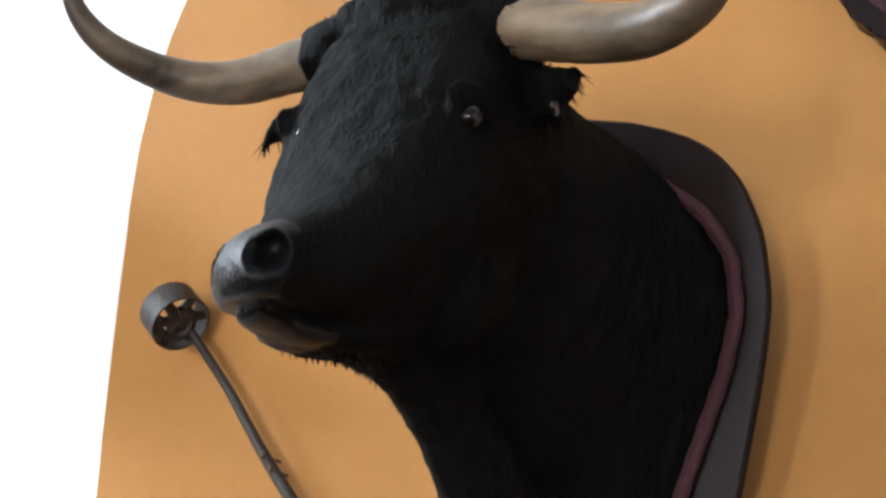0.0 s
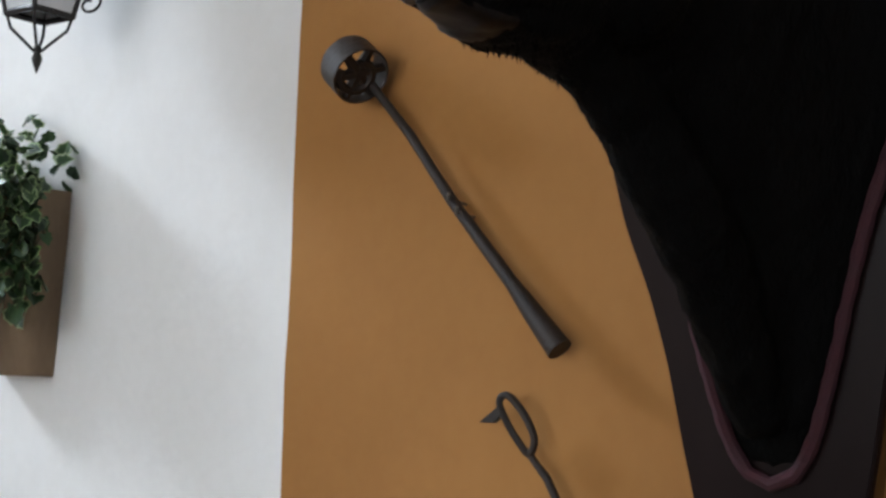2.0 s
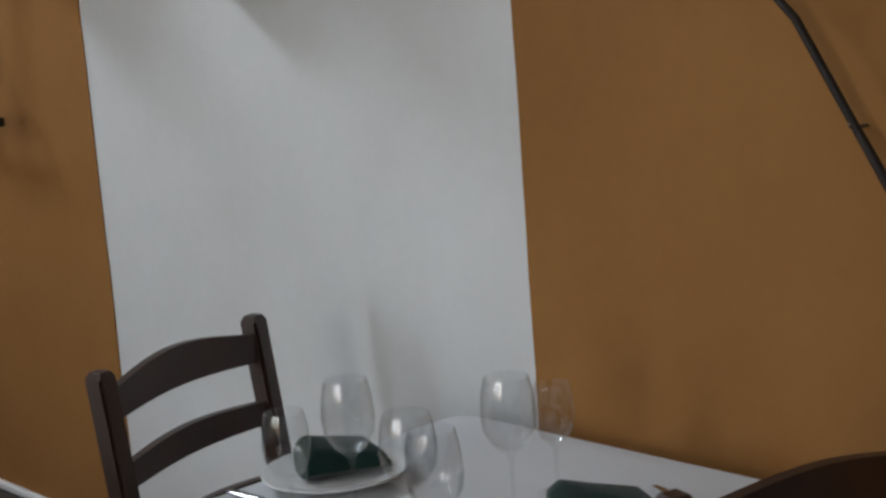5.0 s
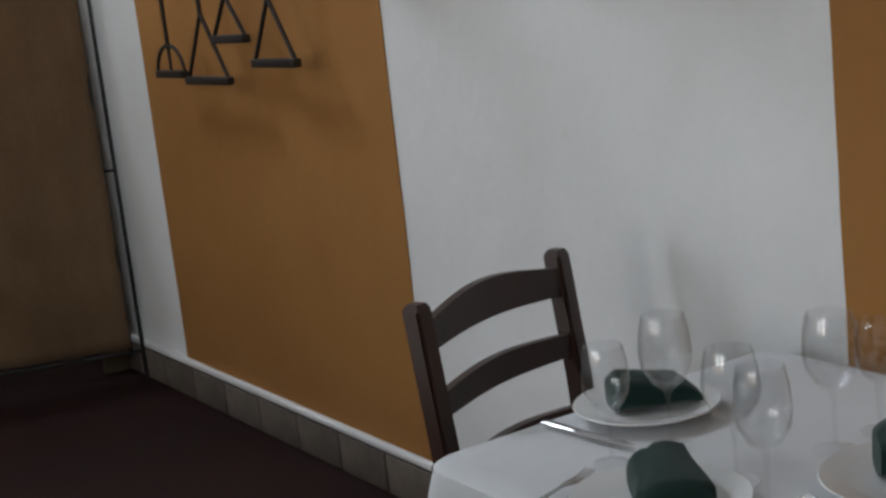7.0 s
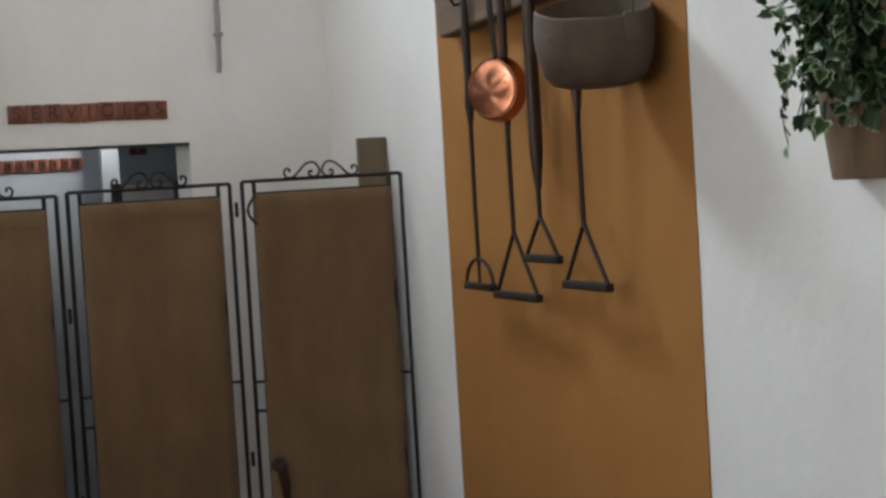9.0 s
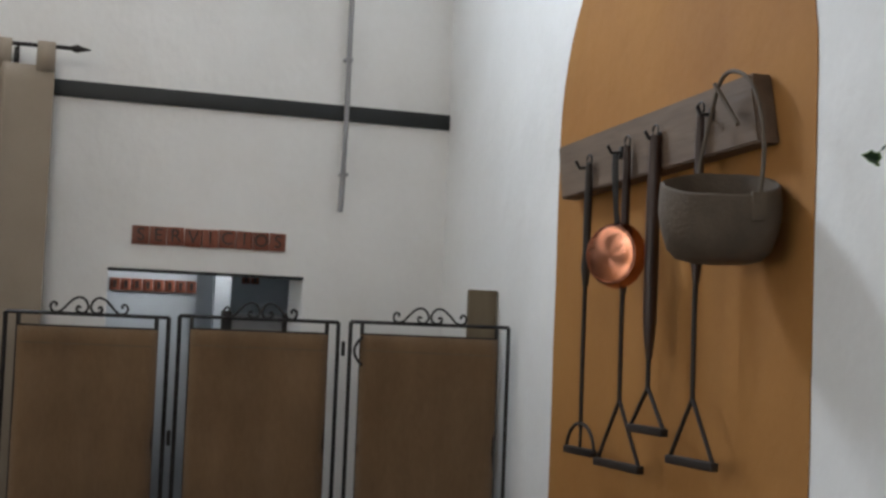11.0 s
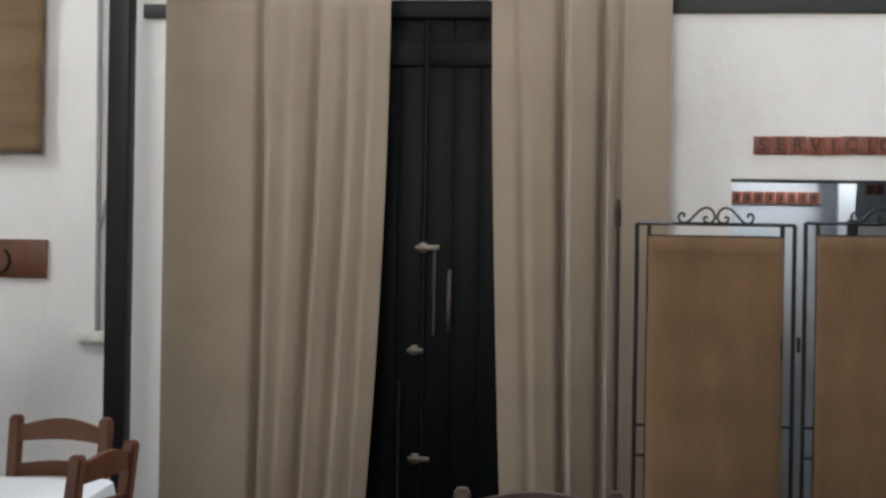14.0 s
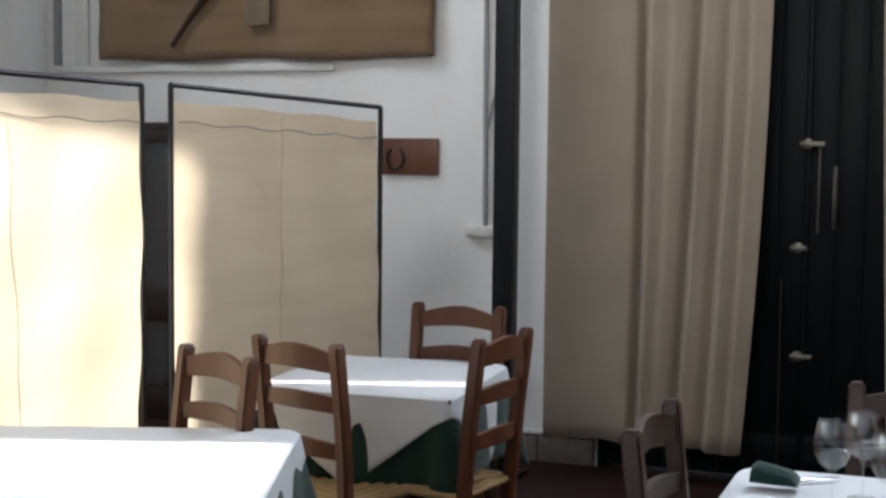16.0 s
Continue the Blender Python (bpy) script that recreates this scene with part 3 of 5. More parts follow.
    for f in bm.faces:
        c = f.calc_center_median()
        side = c.x - 0.5 * (c.y - 0.779)
        f.material_index = 1 if side < 1.300 + 0.03 * noise.noise(c * 25) and c.z > 1.983 else 2 if c.x < 1.385 and c.z < 1.977 + 0.004 * noise.noise(c * 40) else 5 if (c - Vector((1.632, 0.628, 2.283))).length < 0.012 + 0.006 * noise.noise(c * 90) and f.normal.x < 0.2 else 0
        f.smooth = True
    # nostrils pressed in
    for s in (1, -1):
        c = Vector((1.268 + s * 0.024, 0.777 + s * 0.049, 2.028))
        for v in bm.verts:
            d = (v.co - c).length
            if d < 0.024:
                v.co += Vector((0.042, -s * 0.010, 0.008)) * (1 - (d / 0.024) ** 2)
    # short hair standing off the coat
    rnd = random.Random(2)
    faces = [f for f in bm.faces if f.material_index == 0 and f.calc_center_median().x < 1.9 and f.calc_center_median().x > 1.40]
    for f in rnd.sample(faces, min(9000, len(faces))):
        c, n = f.calc_center_median(), f.normal.copy()
        if n.length < 0.5:
            continue
        crown = c.z > 2.34 and c.x < 1.75
        ear = abs(c.y - 0.83) > 0.15 and c.x < 1.75
        jaw = c.z < 1.965 and c.x < 1.62
        ln = rnd.uniform(0.004, 0.009) * (2.6 if ear else 1.15 if jaw else 1.3 if crown else 1.0)
        d = (n * (0.3 if ear else 0.15 if crown else 0.05) + Vector((0.35, (c.y - 0.82) * 1.2 if ear else 0.0, -0.6 if not crown else 0.1)) + Vector((rnd.uniform(-0.3, 0.3), rnd.uniform(-0.3, 0.3), rnd.uniform(-0.3, 0.3)))).normalized()
        side = d.cross(n).normalized() * 0.0016
        a, b, t = bm.verts.new(c - side), bm.verts.new(c + side), bm.verts.new(c + d * ln)
        bm.faces.new((a, b, t))

    def span(pts, rr, idx, seg=16):
        b0 = set(bm.faces)
        P = [Vector(p) for p in pts]
        fine, rf = [], []
        for i in range(len(P) - 1):
            p0, p1, p2, p3 = P[max(i - 1, 0)], P[i], P[i + 1], P[min(i + 2, len(P) - 1)]
            for j in range(6):
                u = j / 6
                fine.append(0.5 * ((2 * p1) + (p2 - p0) * u + (2 * p0 - 5 * p1 + 4 * p2 - p3) * u * u + (3 * p1 - p0 - 3 * p2 + p3) * u ** 3))
                g = rr[i] + (rr[i + 1] - rr[i]) * u
                rf.append(g * (1 + (0.025 * math.sin(i * 9 + j * 2.6) if i < 2 else 0)))
        fine.append(P[-1])
        rf.append(rr[-1])
        tube(bm, fine, rf, seg)
        for f in set(bm.faces) - b0:
            f.material_index, f.smooth = idx, True

    span([(1.63, 0.93, 2.39), (1.63, 1.02, 2.380), (1.615, 1.095, 2.364), (1.58, 1.165, 2.366), (1.52, 1.218, 2.386), (1.48, 1.252, 2.422), (1.455, 1.266, 2.475), (1.45, 1.262, 2.54)], [0.034, 0.034, 0.030, 0.026, 0.021, 0.016, 0.010, 0.002], 3)
    span([(1.62, 0.70, 2.385), (1.61, 0.64, 2.372), (1.60, 0.572, 2.354), (1.58, 0.497, 2.341), (1.54, 0.43, 2.343), (1.515, 0.395, 2.362), (1.50, 0.375, 2.41), (1.495, 0.375, 2.47)], [0.038, 0.038, 0.035, 0.031, 0.025, 0.019, 0.011, 0.002], 3)
    for s in (1, -1):
        b0 = set(bm.faces)
        bmesh.ops.create_uvsphere(bm, u_segments=16, v_segments=12, radius=0.0135, matrix=Matrix.Translation((1.488, 0.79 + s * (0.088 if s > 0 else 0.129), 2.228)))
        for f in set(bm.faces) - b0:
            f.material_index, f.smooth = 4, True
    EARIN = mat("pale_ear_hair", (0.03, 0.02, 0.017), (0.10, 0.07, 0.06), 0.8, scale=30, fine=160, bump=0.4)
    EYE = mat("glass_eye", (0.002, 0.0015, 0.0015), (0.005, 0.003, 0.0025), 0.12, bump=0.0, rvar=0.02, spec=0.3)
    me = bpy.data.meshes.new("bull_trophy")
    bm.to_mesh(me)
    bm.free()
    for m in (HAIR, NOSE, LIP, HORN, EYE, EARIN):
        me.materials.append(m)
    return tagged(new("bull_trophy", me), "mounted black bull head sculpture with grey curved horns", "trophy")


def branding_iron():
    t = thing("branding_iron", "dark forged branding iron with ring head, fixed on ochre wall", "iron tool", pose(2.10, 1.36, 1.90))
    o = Vector((2.10, 1.36, 1.90))
    w = lambda x, y, z: Vector((x, y, z)) - o
    part("shaft", tube(bmesh.new(), [w(2.105, 1.557, 2.127), w(2.108, 1.466, 2.029), w(2.11, 1.37, 1.908), w(2.108, 1.24, 1.766)], [0.0075, 0.0085, 0.010, 0.012], 10), RUST, t)
    part("socket_handle", tube(bmesh.new(), [w(2.108, 1.245, 1.772), w(2.106, 1.20, 1.722), w(2.104, 1.146, 1.664)], [0.012, 0.017, 0.0215], 14), RUST, t, "flared iron socket")
    c, a = w(2.075, 1.571, 2.149), Vector((-0.22, -0.78, -0.58)).normalized()
    u = a.cross(Vector((0, 0, 1))).normalized()
    v = a.cross(u)
    bm = bmesh.new()
    pr = [(0.050, -0.028), (0.053, -0.028), (0.053, 0.028), (0.050, 0.028), (0.050, -0.028)]
    M = Matrix(((u.x, v.x, a.x, c.x), (u.y, v.y, a.y, c.y), (u.z, v.z, a.z, c.z), (0, 0, 0, 1)))
    lathe(bm, pr, 28, M)
    part("ring", bm, RUST, t, "broad flat iron ring")
    bm = bmesh.new()
    for i in range(3):
        g = math.pi * i / 3 + 0.4
        e = u * math.cos(g) + v * math.sin(g)
        tube(bm, [c + e * 0.05 + a * 0.014, c + a * 0.010, c - e * 0.05 + a * 0.014], [0.008, 0.012, 0.008], 6)
    tube(bm, spiral(c + a * 0.016, 0.040, 0.018, 0, 5.2, u, v), 0.009, 6)
    part("brand_mark", bm, RUST, t, "wrought brand figure")
    bm = bmesh.new()
    for yy, zz in ((1.37, 1.908), (1.352, 1.885)):
        tube(bm, [w(2.148, yy, zz), w(2.096, yy, zz + 0.004), w(2.09, yy - 0.006, zz + 0.012)], 0.003, 6)
    part("wall_hook", bm, CHROME, t, "small bright wall hooks")


def flowing(pts, closed=False, n=5):
    """A smooth line through points."""
    P, out = [Vector(p) for p in pts], []
    m = len(P)
    pick = (lambda k: P[k % m]) if closed else (lambda k: P[max(0, min(m - 1, k))])
    for i in range(m if closed else m - 1):
        p0, p1, p2, p3 = pick(i - 1), pick(i), pick(i + 1), pick(i + 2)
        for k in range(n):
            t = k / n
            out.append(0.5 * ((2 * p1) + (p2 - p0) * t + (2 * p0 - 5 * p1 + 4 * p2 - p3) * t * t + (3 * p1 - p0 - 3 * p2 + p3) * t ** 3))
    return out if closed else out + [P[-1]]


def loop_iron():
    o = Vector((2.11, 1.1, 1.3))
    w = lambda x, y, z: Vector((x, y, z)) - o
    t = thing("loop_iron", "forged iron with open loop end, fixed on ochre wall", "iron tool", Matrix.Translation(o))
    part("shaft", tube(bmesh.new(), [w(2.11, 1.203, 1.50), w(2.11, 1.167, 1.463), w(2.112, 1.072, 1.30), w(2.11, 0.99, 1.165), w(2.11, 0.964, 1.12)], [0.006, 0.0068, 0.007, 0.0085, 0.011], 10), RUST, t)
    part("socket_handle", tube(bmesh.new(), [w(2.11, 0.967, 1.126), w(2.108, 0.942, 1.08), w(2.106, 0.887, 1.0)], [0.011, 0.016, 0.020], 14), RUST, t, "flared iron socket")
    part("loop", tube(bmesh.new(), flowing([w(2.108, 1.2, 1.5), w(2.105, 1.217, 1.514), w(2.10, 1.243, 1.552), w(2.095, 1.252, 1.580), w(2.095, 1.236, 1.590), w(2.10, 1.208, 1.562), w(2.105, 1.190, 1.525)], True), 0.0062, 8, closed=True), RUST, t)
    bm = bmesh.new()
    prism(bm, [(1.252 - o.y, 1.575 - o.z), (1.292 - o.y, 1.545 - o.z), (1.262 - o.y, 1.545 - o.z), (1.245 - o.y, 1.56 - o.z)], -0.016, -0.006, "x", 0.002)
    part("barb", bm, RUST, t, "pointed iron barb")
    bm = bmesh.new()
    tube(bm, [w(2.148, 1.075, 1.302), w(2.106, 1.076, 1.302), w(2.101, 1.078, 1.308)], 0.003, 6)
    part("wall_hook", bm, CHROME, t, "small bright wall hook")


def scroll_pair(bm, c, u, v, s, r=0.0035):
    """Two mirrored S scrolls that meet in the middle: a coil under an arch, a sweep down to the bar, an upturned curl."""
    c, v = Vector(c), Vector(v)
    line = [(0.22, 0.16), (0.29, 0.20), (0.33, 0.12), (0.24, 0.04), (0.11, 0.05), (0.035, 0.17), (0.08, 0.33), (0.21, 0.43), (0.38, 0.40), (0.54, 0.26), (0.70, 0.09), (0.84, 0.03), (0.96, 0.08), (0.995, 0.20), (0.92, 0.29), (0.84, 0.25), (0.87, 0.18)]
    for sg in (1, -1):
        uu = Vector(u) * sg
        P = [c + uu * s * a + v * s * b for a, b in line]
        fine = []
        for i in range(len(P) - 1):
            p0, p1, p2, p3 = P[max(i - 1, 0)], P[i], P[i + 1], P[min(i + 2, len(P) - 1)]
            for k in range(4):
                t = k / 4
                fine.append(0.5 * ((2 * p1) + (p2 - p0) * t + (2 * p0 - 5 * p1 + 4 * p2 - p3) * t * t + (3 * p1 - p0 - 3 * p2 + p3) * t ** 3))
        tube(bm, fine + [P[-1]], r, 6)


def wall_lantern():
    o = Vector((1.93, 2.29, 2.31))
    t = thing("wall_lantern", "black wrought iron wall lantern with frosted panes", "wall lamp", Matrix.Translation(o))
    b, h, H = 0.046, 0.084, 0.22
    bm = bmesh.new()
    for sx in (1, -1):
        for sy in (1, -1):
            tube(bm, [(sx * b, sy * b, 0), (sx * h, sy * h, H)], 0.006, 6)
    for q, z in ((b, 0.0), (h, H)):
        tube(bm, [(q, q, z), (-q, q, z), (-q, -q, z), (q, -q, z)], 0.007, 6, closed=True)
    part("cage", bm, IRON, t)
    for k in range(4):
        bm = bmesh.new()
        g = [(-b + 0.004, 0.004), (b - 0.004, 0.004), (h - 0.004, H - 0.004), (-h + 0.004, H - 0.004)]
        R = Matrix.Rotation(k * math.pi / 2, 4, "Z")
        vs = [bm.verts.new(R @ Vector((x, b + (h - b) * z / H, z))) for x, z in g] + [bm.verts.new(R @ Vector((x, b + (h - b) * z / H - 0.003, z))) for x, z in g]
        bm.faces.new(vs[:4])
        bm.faces.new(vs[7:3:-1])
        for i in range(4):
            bm.faces.new((vs[i], vs[(i + 1) % 4], vs[4 + (i + 1) % 4], vs[4 + i]))
        part("pane", bm, FROST, t, "frosted glass pane")
    bm = bmesh.new()
    loft(bm, [[(s * x, s * y, z) for x, y in ((1, 1), (-1, 1), (-1, -1), (1, -1))] for s, z in ((h + 0.018, H), (h + 0.012, H + 0.012), (0.05, H + 0.085), (0.03, H + 0.10), (0.028, H + 0.14))])
    part("roof", bm, TINROOF, t, "pale weathered metal roof")
    for k in range(4):
        bm = bmesh.new()
        R = Matrix.Rotation(k * math.pi / 2 + math.pi / 4, 3, "Z")
        out = R @ Vector((1, 0, 0))
        e = Vector((out.x * b * 1.414, out.y * b * 1.414, 0))
        f = Vector((out.x * h * 1.414, out.y * h * 1.414, H))
        up = (f - e).normalized()
        for q, s in ((0.13, 0.029), (0.41, 0.023), (0.62, 0.025), (0.86, 0.033)):
            p = e + (f - e) * q + out * s * 0.8
            tube(bm, spiral(p, s * 0.95, s * 0.2, 2.4, -5.2, out, up, 20), 0.0032, 6)
        part("scroll_rib", bm, IRON, t, "curled iron scrolls along one edge")
        bm = bmesh.new()
        for q, s in ((0.10, 0.028), (0.45, 0.024), (0.8, 0.02)):
            p = f + (Vector((0, 0, H + 0.12)) - f) * q + out * s * 0.9
            tube(bm, spiral(p, s, s * 0.2, 3.2, -4.4, out, Vector((0, 0, 1)), 20), 0.0032, 6)
        part("roof_scroll", bm, IRON, t, "curled iron scrolls on roof edge")
    bm = bmesh.new()
    for k in range(4):
        R = Matrix.Rotation(k * math.pi / 2 + math.pi / 4, 3, "Z")
        tube(bm, [R @ Vector(p) for p in ((b * 1.4, 0, 0), (0.055, 0, -0.03), (0.022, 0, -0.06), (0.006, 0, -0.075))], 0.0035, 6)
    lathe(bm, [(0, -0.12), (0.006, -0.105), (0.011, -0.09), (0.006, -0.075), (0.008, -0.066), (0, -0.06)], 10)
    part("finial", bm, IRON, t, "iron cage drop with finial")
    bm = bmesh.new()
    tube(bm, [(0.215, 0, 0.30), (0.215, 0, 0.46)], 0.008, 6)
    tube(bm, [(0.21, 0, 0.34), (0.10, 0, 0.40), (0.0, 0, 0.37), (0, 0, H + 0.13)], 0.007, 8)
    part("bracket", bm, IRON, t, "iron wall bracket")


def leaf_mesh(name, size, mt):
    """A small pointed ivy leaf, folded along its rib, with a pale rim."""
    bm = bmesh.new()
    half = [(0, 0), (0.28, -0.10), (0.52, 0.12), (0.40, 0.38), (0.46, 0.55), (0.22, 0.72), (0, 1.0)]
    for s in (1, -1):
        vs = [bm.verts.new((s * x * size, y * size, (abs(x) * 0.35 - 0.10 * y * y) * size)) for x, y in half]
        inn = [bm.verts.new((s * x * 0.76 * size, (0.1 + y * 0.8) * size, (abs(x) * 0.27 - 0.08 * y * y) * size + 0.0004)) for x, y in half]
        fa = bm.faces.new(inn if s > 0 else inn[::-1])
        for i in range(len(half) - 1):
            f = bm.faces.new((vs[i], vs[i + 1], inn[i + 1], inn[i]))
            f.material_index = 1 if mt else 0
    return mesh(name, bm, [LEAF, LEAFC], True)


def wall_planter(y, seed=1):
    o = Vector((2.148, y, 1.588))
    t = thing("wall_planter", "brown cork wall planter full of trailing variegated ivy", "planter", Matrix.Translation(o))
    bm = bmesh.new()
    rings = []
    for z, w, d in ((0.0, 0.088, 0.09), (0.006, 0.091, 0.095), (0.15, 0.102, 0.115), (0.30, 0.114, 0.135), (0.40, 0.118, 0.14), (0.40, 0.105, 0.125), (0.20, 0.098, 0.11)):
        ring = [(0.0, w, z)]
        for k in range(13):
            a = math.pi * k / 12
            ring.append((-d * (math.sin(a) ** 0.42 if 0 < k < 12 else 0) - 0.002, w * math.cos(a) * (1.0 if k in (0, 12) else 1.02), z))
        ring.append((0.0, -w, z))
        rings.append(ring)
    loft(bm, rings)
    part("pot", bm, BARK, t, "rough brown cork half pot")
    rnd = random.Random(seed)
    leaves = [leaf_mesh("leaf", s, pale) for s, pale in ((0.033, True), (0.038, True), (0.030, False), (0.036, False))]
    stems = bmesh.new()

    count, rest = [0], bmesh.new()

    def put(p, out):
        lm = rnd.choice(leaves)
        d = (out + Vector((rnd.uniform(-.6, .6), rnd.uniform(-.6, .6), rnd.uniform(-.9, .3)))).normalized()
        q = d.to_track_quat("Y", "Z") @ Euler((0, rnd.uniform(-1.2, 1.2), 0)).to_quaternion()
        m = Matrix.LocRotScale(p, q, Vector.Fill(3, rnd.uniform(0.75, 1.2)))
        count[0] += 1
        if count[0] <= 300:
            part("leaf", lm, None, t).matrix_local = m
        else:
            b0 = len(rest.verts)
            rest.from_mesh(lm)
            rest.verts.ensure_lookup_table()
            bmesh.ops.transform(rest, matrix=m, verts=rest.verts[b0:])

    for i in range(170):
        yy, xx = rnd.uniform(-0.15, 0.13), rnd.uniform(-0.26, -0.01)
        zz = 0.39 + rnd.uniform(-0.04, 0.19) * (1 - abs(yy) / 0.30)
        put(Vector((xx, yy, zz)), Vector((xx * 2, yy * 2 - 0.2, 0.6)))
    trails = [(-0.29, -0.05, 0.385), (-0.255, -0.01, 0.28), (-0.10, -0.125, 0.34), (-0.15, -0.12, 0.27)]
    for i in range(40):
        if i % 2:
            trails.append((rnd.uniform(-0.20, -0.08), rnd.uniform(-0.150, -0.122), rnd.uniform(0.16, 0.34)))
        else:
            trails.append((rnd.uniform(-0.20, -0.155), rnd.uniform(-0.11, 0.05), rnd.uniform(0.16, 0.36)))
    for i, (x1, y0, ln) in enumerate(trails):
        pts = [Vector((x1 * 0.6, y0 * 0.6, 0.42))]
        n = int(ln / 0.034) + 2
        for k in range(1, n):
            f = k / n
            g = min(1, 0.75 + f)
            pts.append(Vector((x1 * g + 0.010 * math.sin(k * 1.7), y0 * g + 0.008 * math.sin(k * 2.3 + i), 0.43 - ln * f ** 1.2)))
            put(pts[-1], Vector((-0.4, -0.5 + rnd.uniform(-0.8, 0.8), -0.4)))
        tube(stems, pts, 0.0014, 5)
    part("trailing_stem", stems, STEM, t, "thin trailing stems")
    tagged(part("foliage", rest, [LEAF, LEAFC], t), "dense small variegated ivy leaves", kind="stuff")


def tool_rack():
    """A plank on the wall with hooks; the irons, pan and bucket hang from it."""
    o = Vector((2.148, 4.2, 2.20))
    t = thing("tool_rack", "weathered wooden plank rack with iron hooks on ochre wall", "rack", Matrix.Translation(o))
    bm = bmesh.new()
    prism(bm, [(-0.715, 0.022), (0.66, -0.028), (0.705, 0.17), (-0.66, 0.225)], -0.072, -0.002, "x", 0.006)
    part("plank", bm, PLANK, t)
    for y, z in ((0.42, 0.065), (0.16, 0.09), (-0.115, 0.105), (-0.45, 0.135)):
        bm = bmesh.new()
        tube(bm, [(-0.07, y, z), (-0.11, y, z - 0.005), (-0.125, y, z + 0.02)], 0.006, 8)
        box(bm, -0.078, -0.07, y - 0.014, y + 0.014, z - 0.02, z + 0.02, 0.003)
        part("hook", bm, IRON, t, "forged iron hook")


def hung_iron(y, ztop, zsplit, zbot, half, handle, label, ring=False, grip=0.014):
    o = Vector((2.056, y + 0.016, zbot))
    t = thing("stamping_iron", label, "iron tool", Matrix.Translation(o), group="irons on the rack")
    H, S = ztop - zbot, zsplit - zbot
    part("shaft", tube(bmesh.new(), [(0, 0, S), (0, 0.004, S + 0.25), (0, 0, H - handle)], [0.008, 0.0085, 0.009], 8), RUST, t)
    part("handle", tube(bmesh.new(), [(0, 0, H - handle - 0.12), (0, 0, H - handle - 0.05), (0, 0.0, H - handle), (0, 0, H - handle * 0.4), (0, 0, H - 0.03)], [0.010, 0.018, grip, grip * 1.05, grip * 0.8], 12), WOOD if not ring else RUST, t, "worn dark handle")
    bm = bmesh.new()
    tube(bm, spiral((0, 0, H - 0.015), 0.02, 0.02, 0, 6.0, (0, 1, 0), (0, 0, 1), 14), 0.0035, 6)
    part("hanging_loop", bm, IRON, t)
    bm = bmesh.new()
    if ring:
        tube(bm, [(0, half * math.cos(a), half * 0.85 * math.sin(a)) for a in [math.pi * k / 14 for k in range(15)]], 0.0065, 8)
        tube(bm, [(0, 0, S), (0, 0, 0.0)], 0.006, 8)
    else:
        tube(bm, [(0, half * 0.92, 0.01), (0, 0, S + 0.01)], 0.007, 8)
        tube(bm, [(0, -half * 0.92, 0.01), (0, 0, S + 0.01)], 0.007, 8)
    part("fork", bm, RUST, t, "forked iron braces")
    bm = bmesh.new()
    box(bm, -0.014, 0.014, -half, half, -0.012, 0.014, 0.004)
    part("stamp", bm, RUST, t, "iron stamping bar")
    return t


def copper_pan():
    o = Vector((2.0, 4.236, 1.932))
    t = thing("copper_pan", "polished copper frying pan hung bottom outward", "pan", Matrix.Translation(o) @ Matrix.Rotation(radians(30), 4, "Z") @ Matrix.Rotation(radians(-90), 4, "Y"))
    bm = bmesh.new()
    lathe(bm, [(0.0, 0.022), (0.086, 0.022), (0.097, 0.019), (0.102, 0.008), (0.109, -0.024), (0.106, -0.024), (0.099, 0.008), (0.094, 0.014), (0, 0.016)], 40)
    part("pan_body", bm, COPPER, t)
    bm = bmesh.new()
    for r in (0.004, 0.09):
        tube(bm, spiral((0, 0, 0.0225), r, r, 0, 2 * math.pi * 39 / 40, (1, 0, 0), (0, 1, 0), 39), 0.002, 6, closed=True)
    part("turned_ring", bm, COPPER, t)
    bm = bmesh.new()
    tube(bm, [(0.098, 0.0, -0.015), (0.15, 0.0, -0.005), (0.26, 0.005, 0.0), (0.335, 0.01, -0.005)], [0.012, 0.011, 0.014, 0.012], 8, 0.45)
    part("pan_handle", bm, IRON, t, "dark flat iron handle")


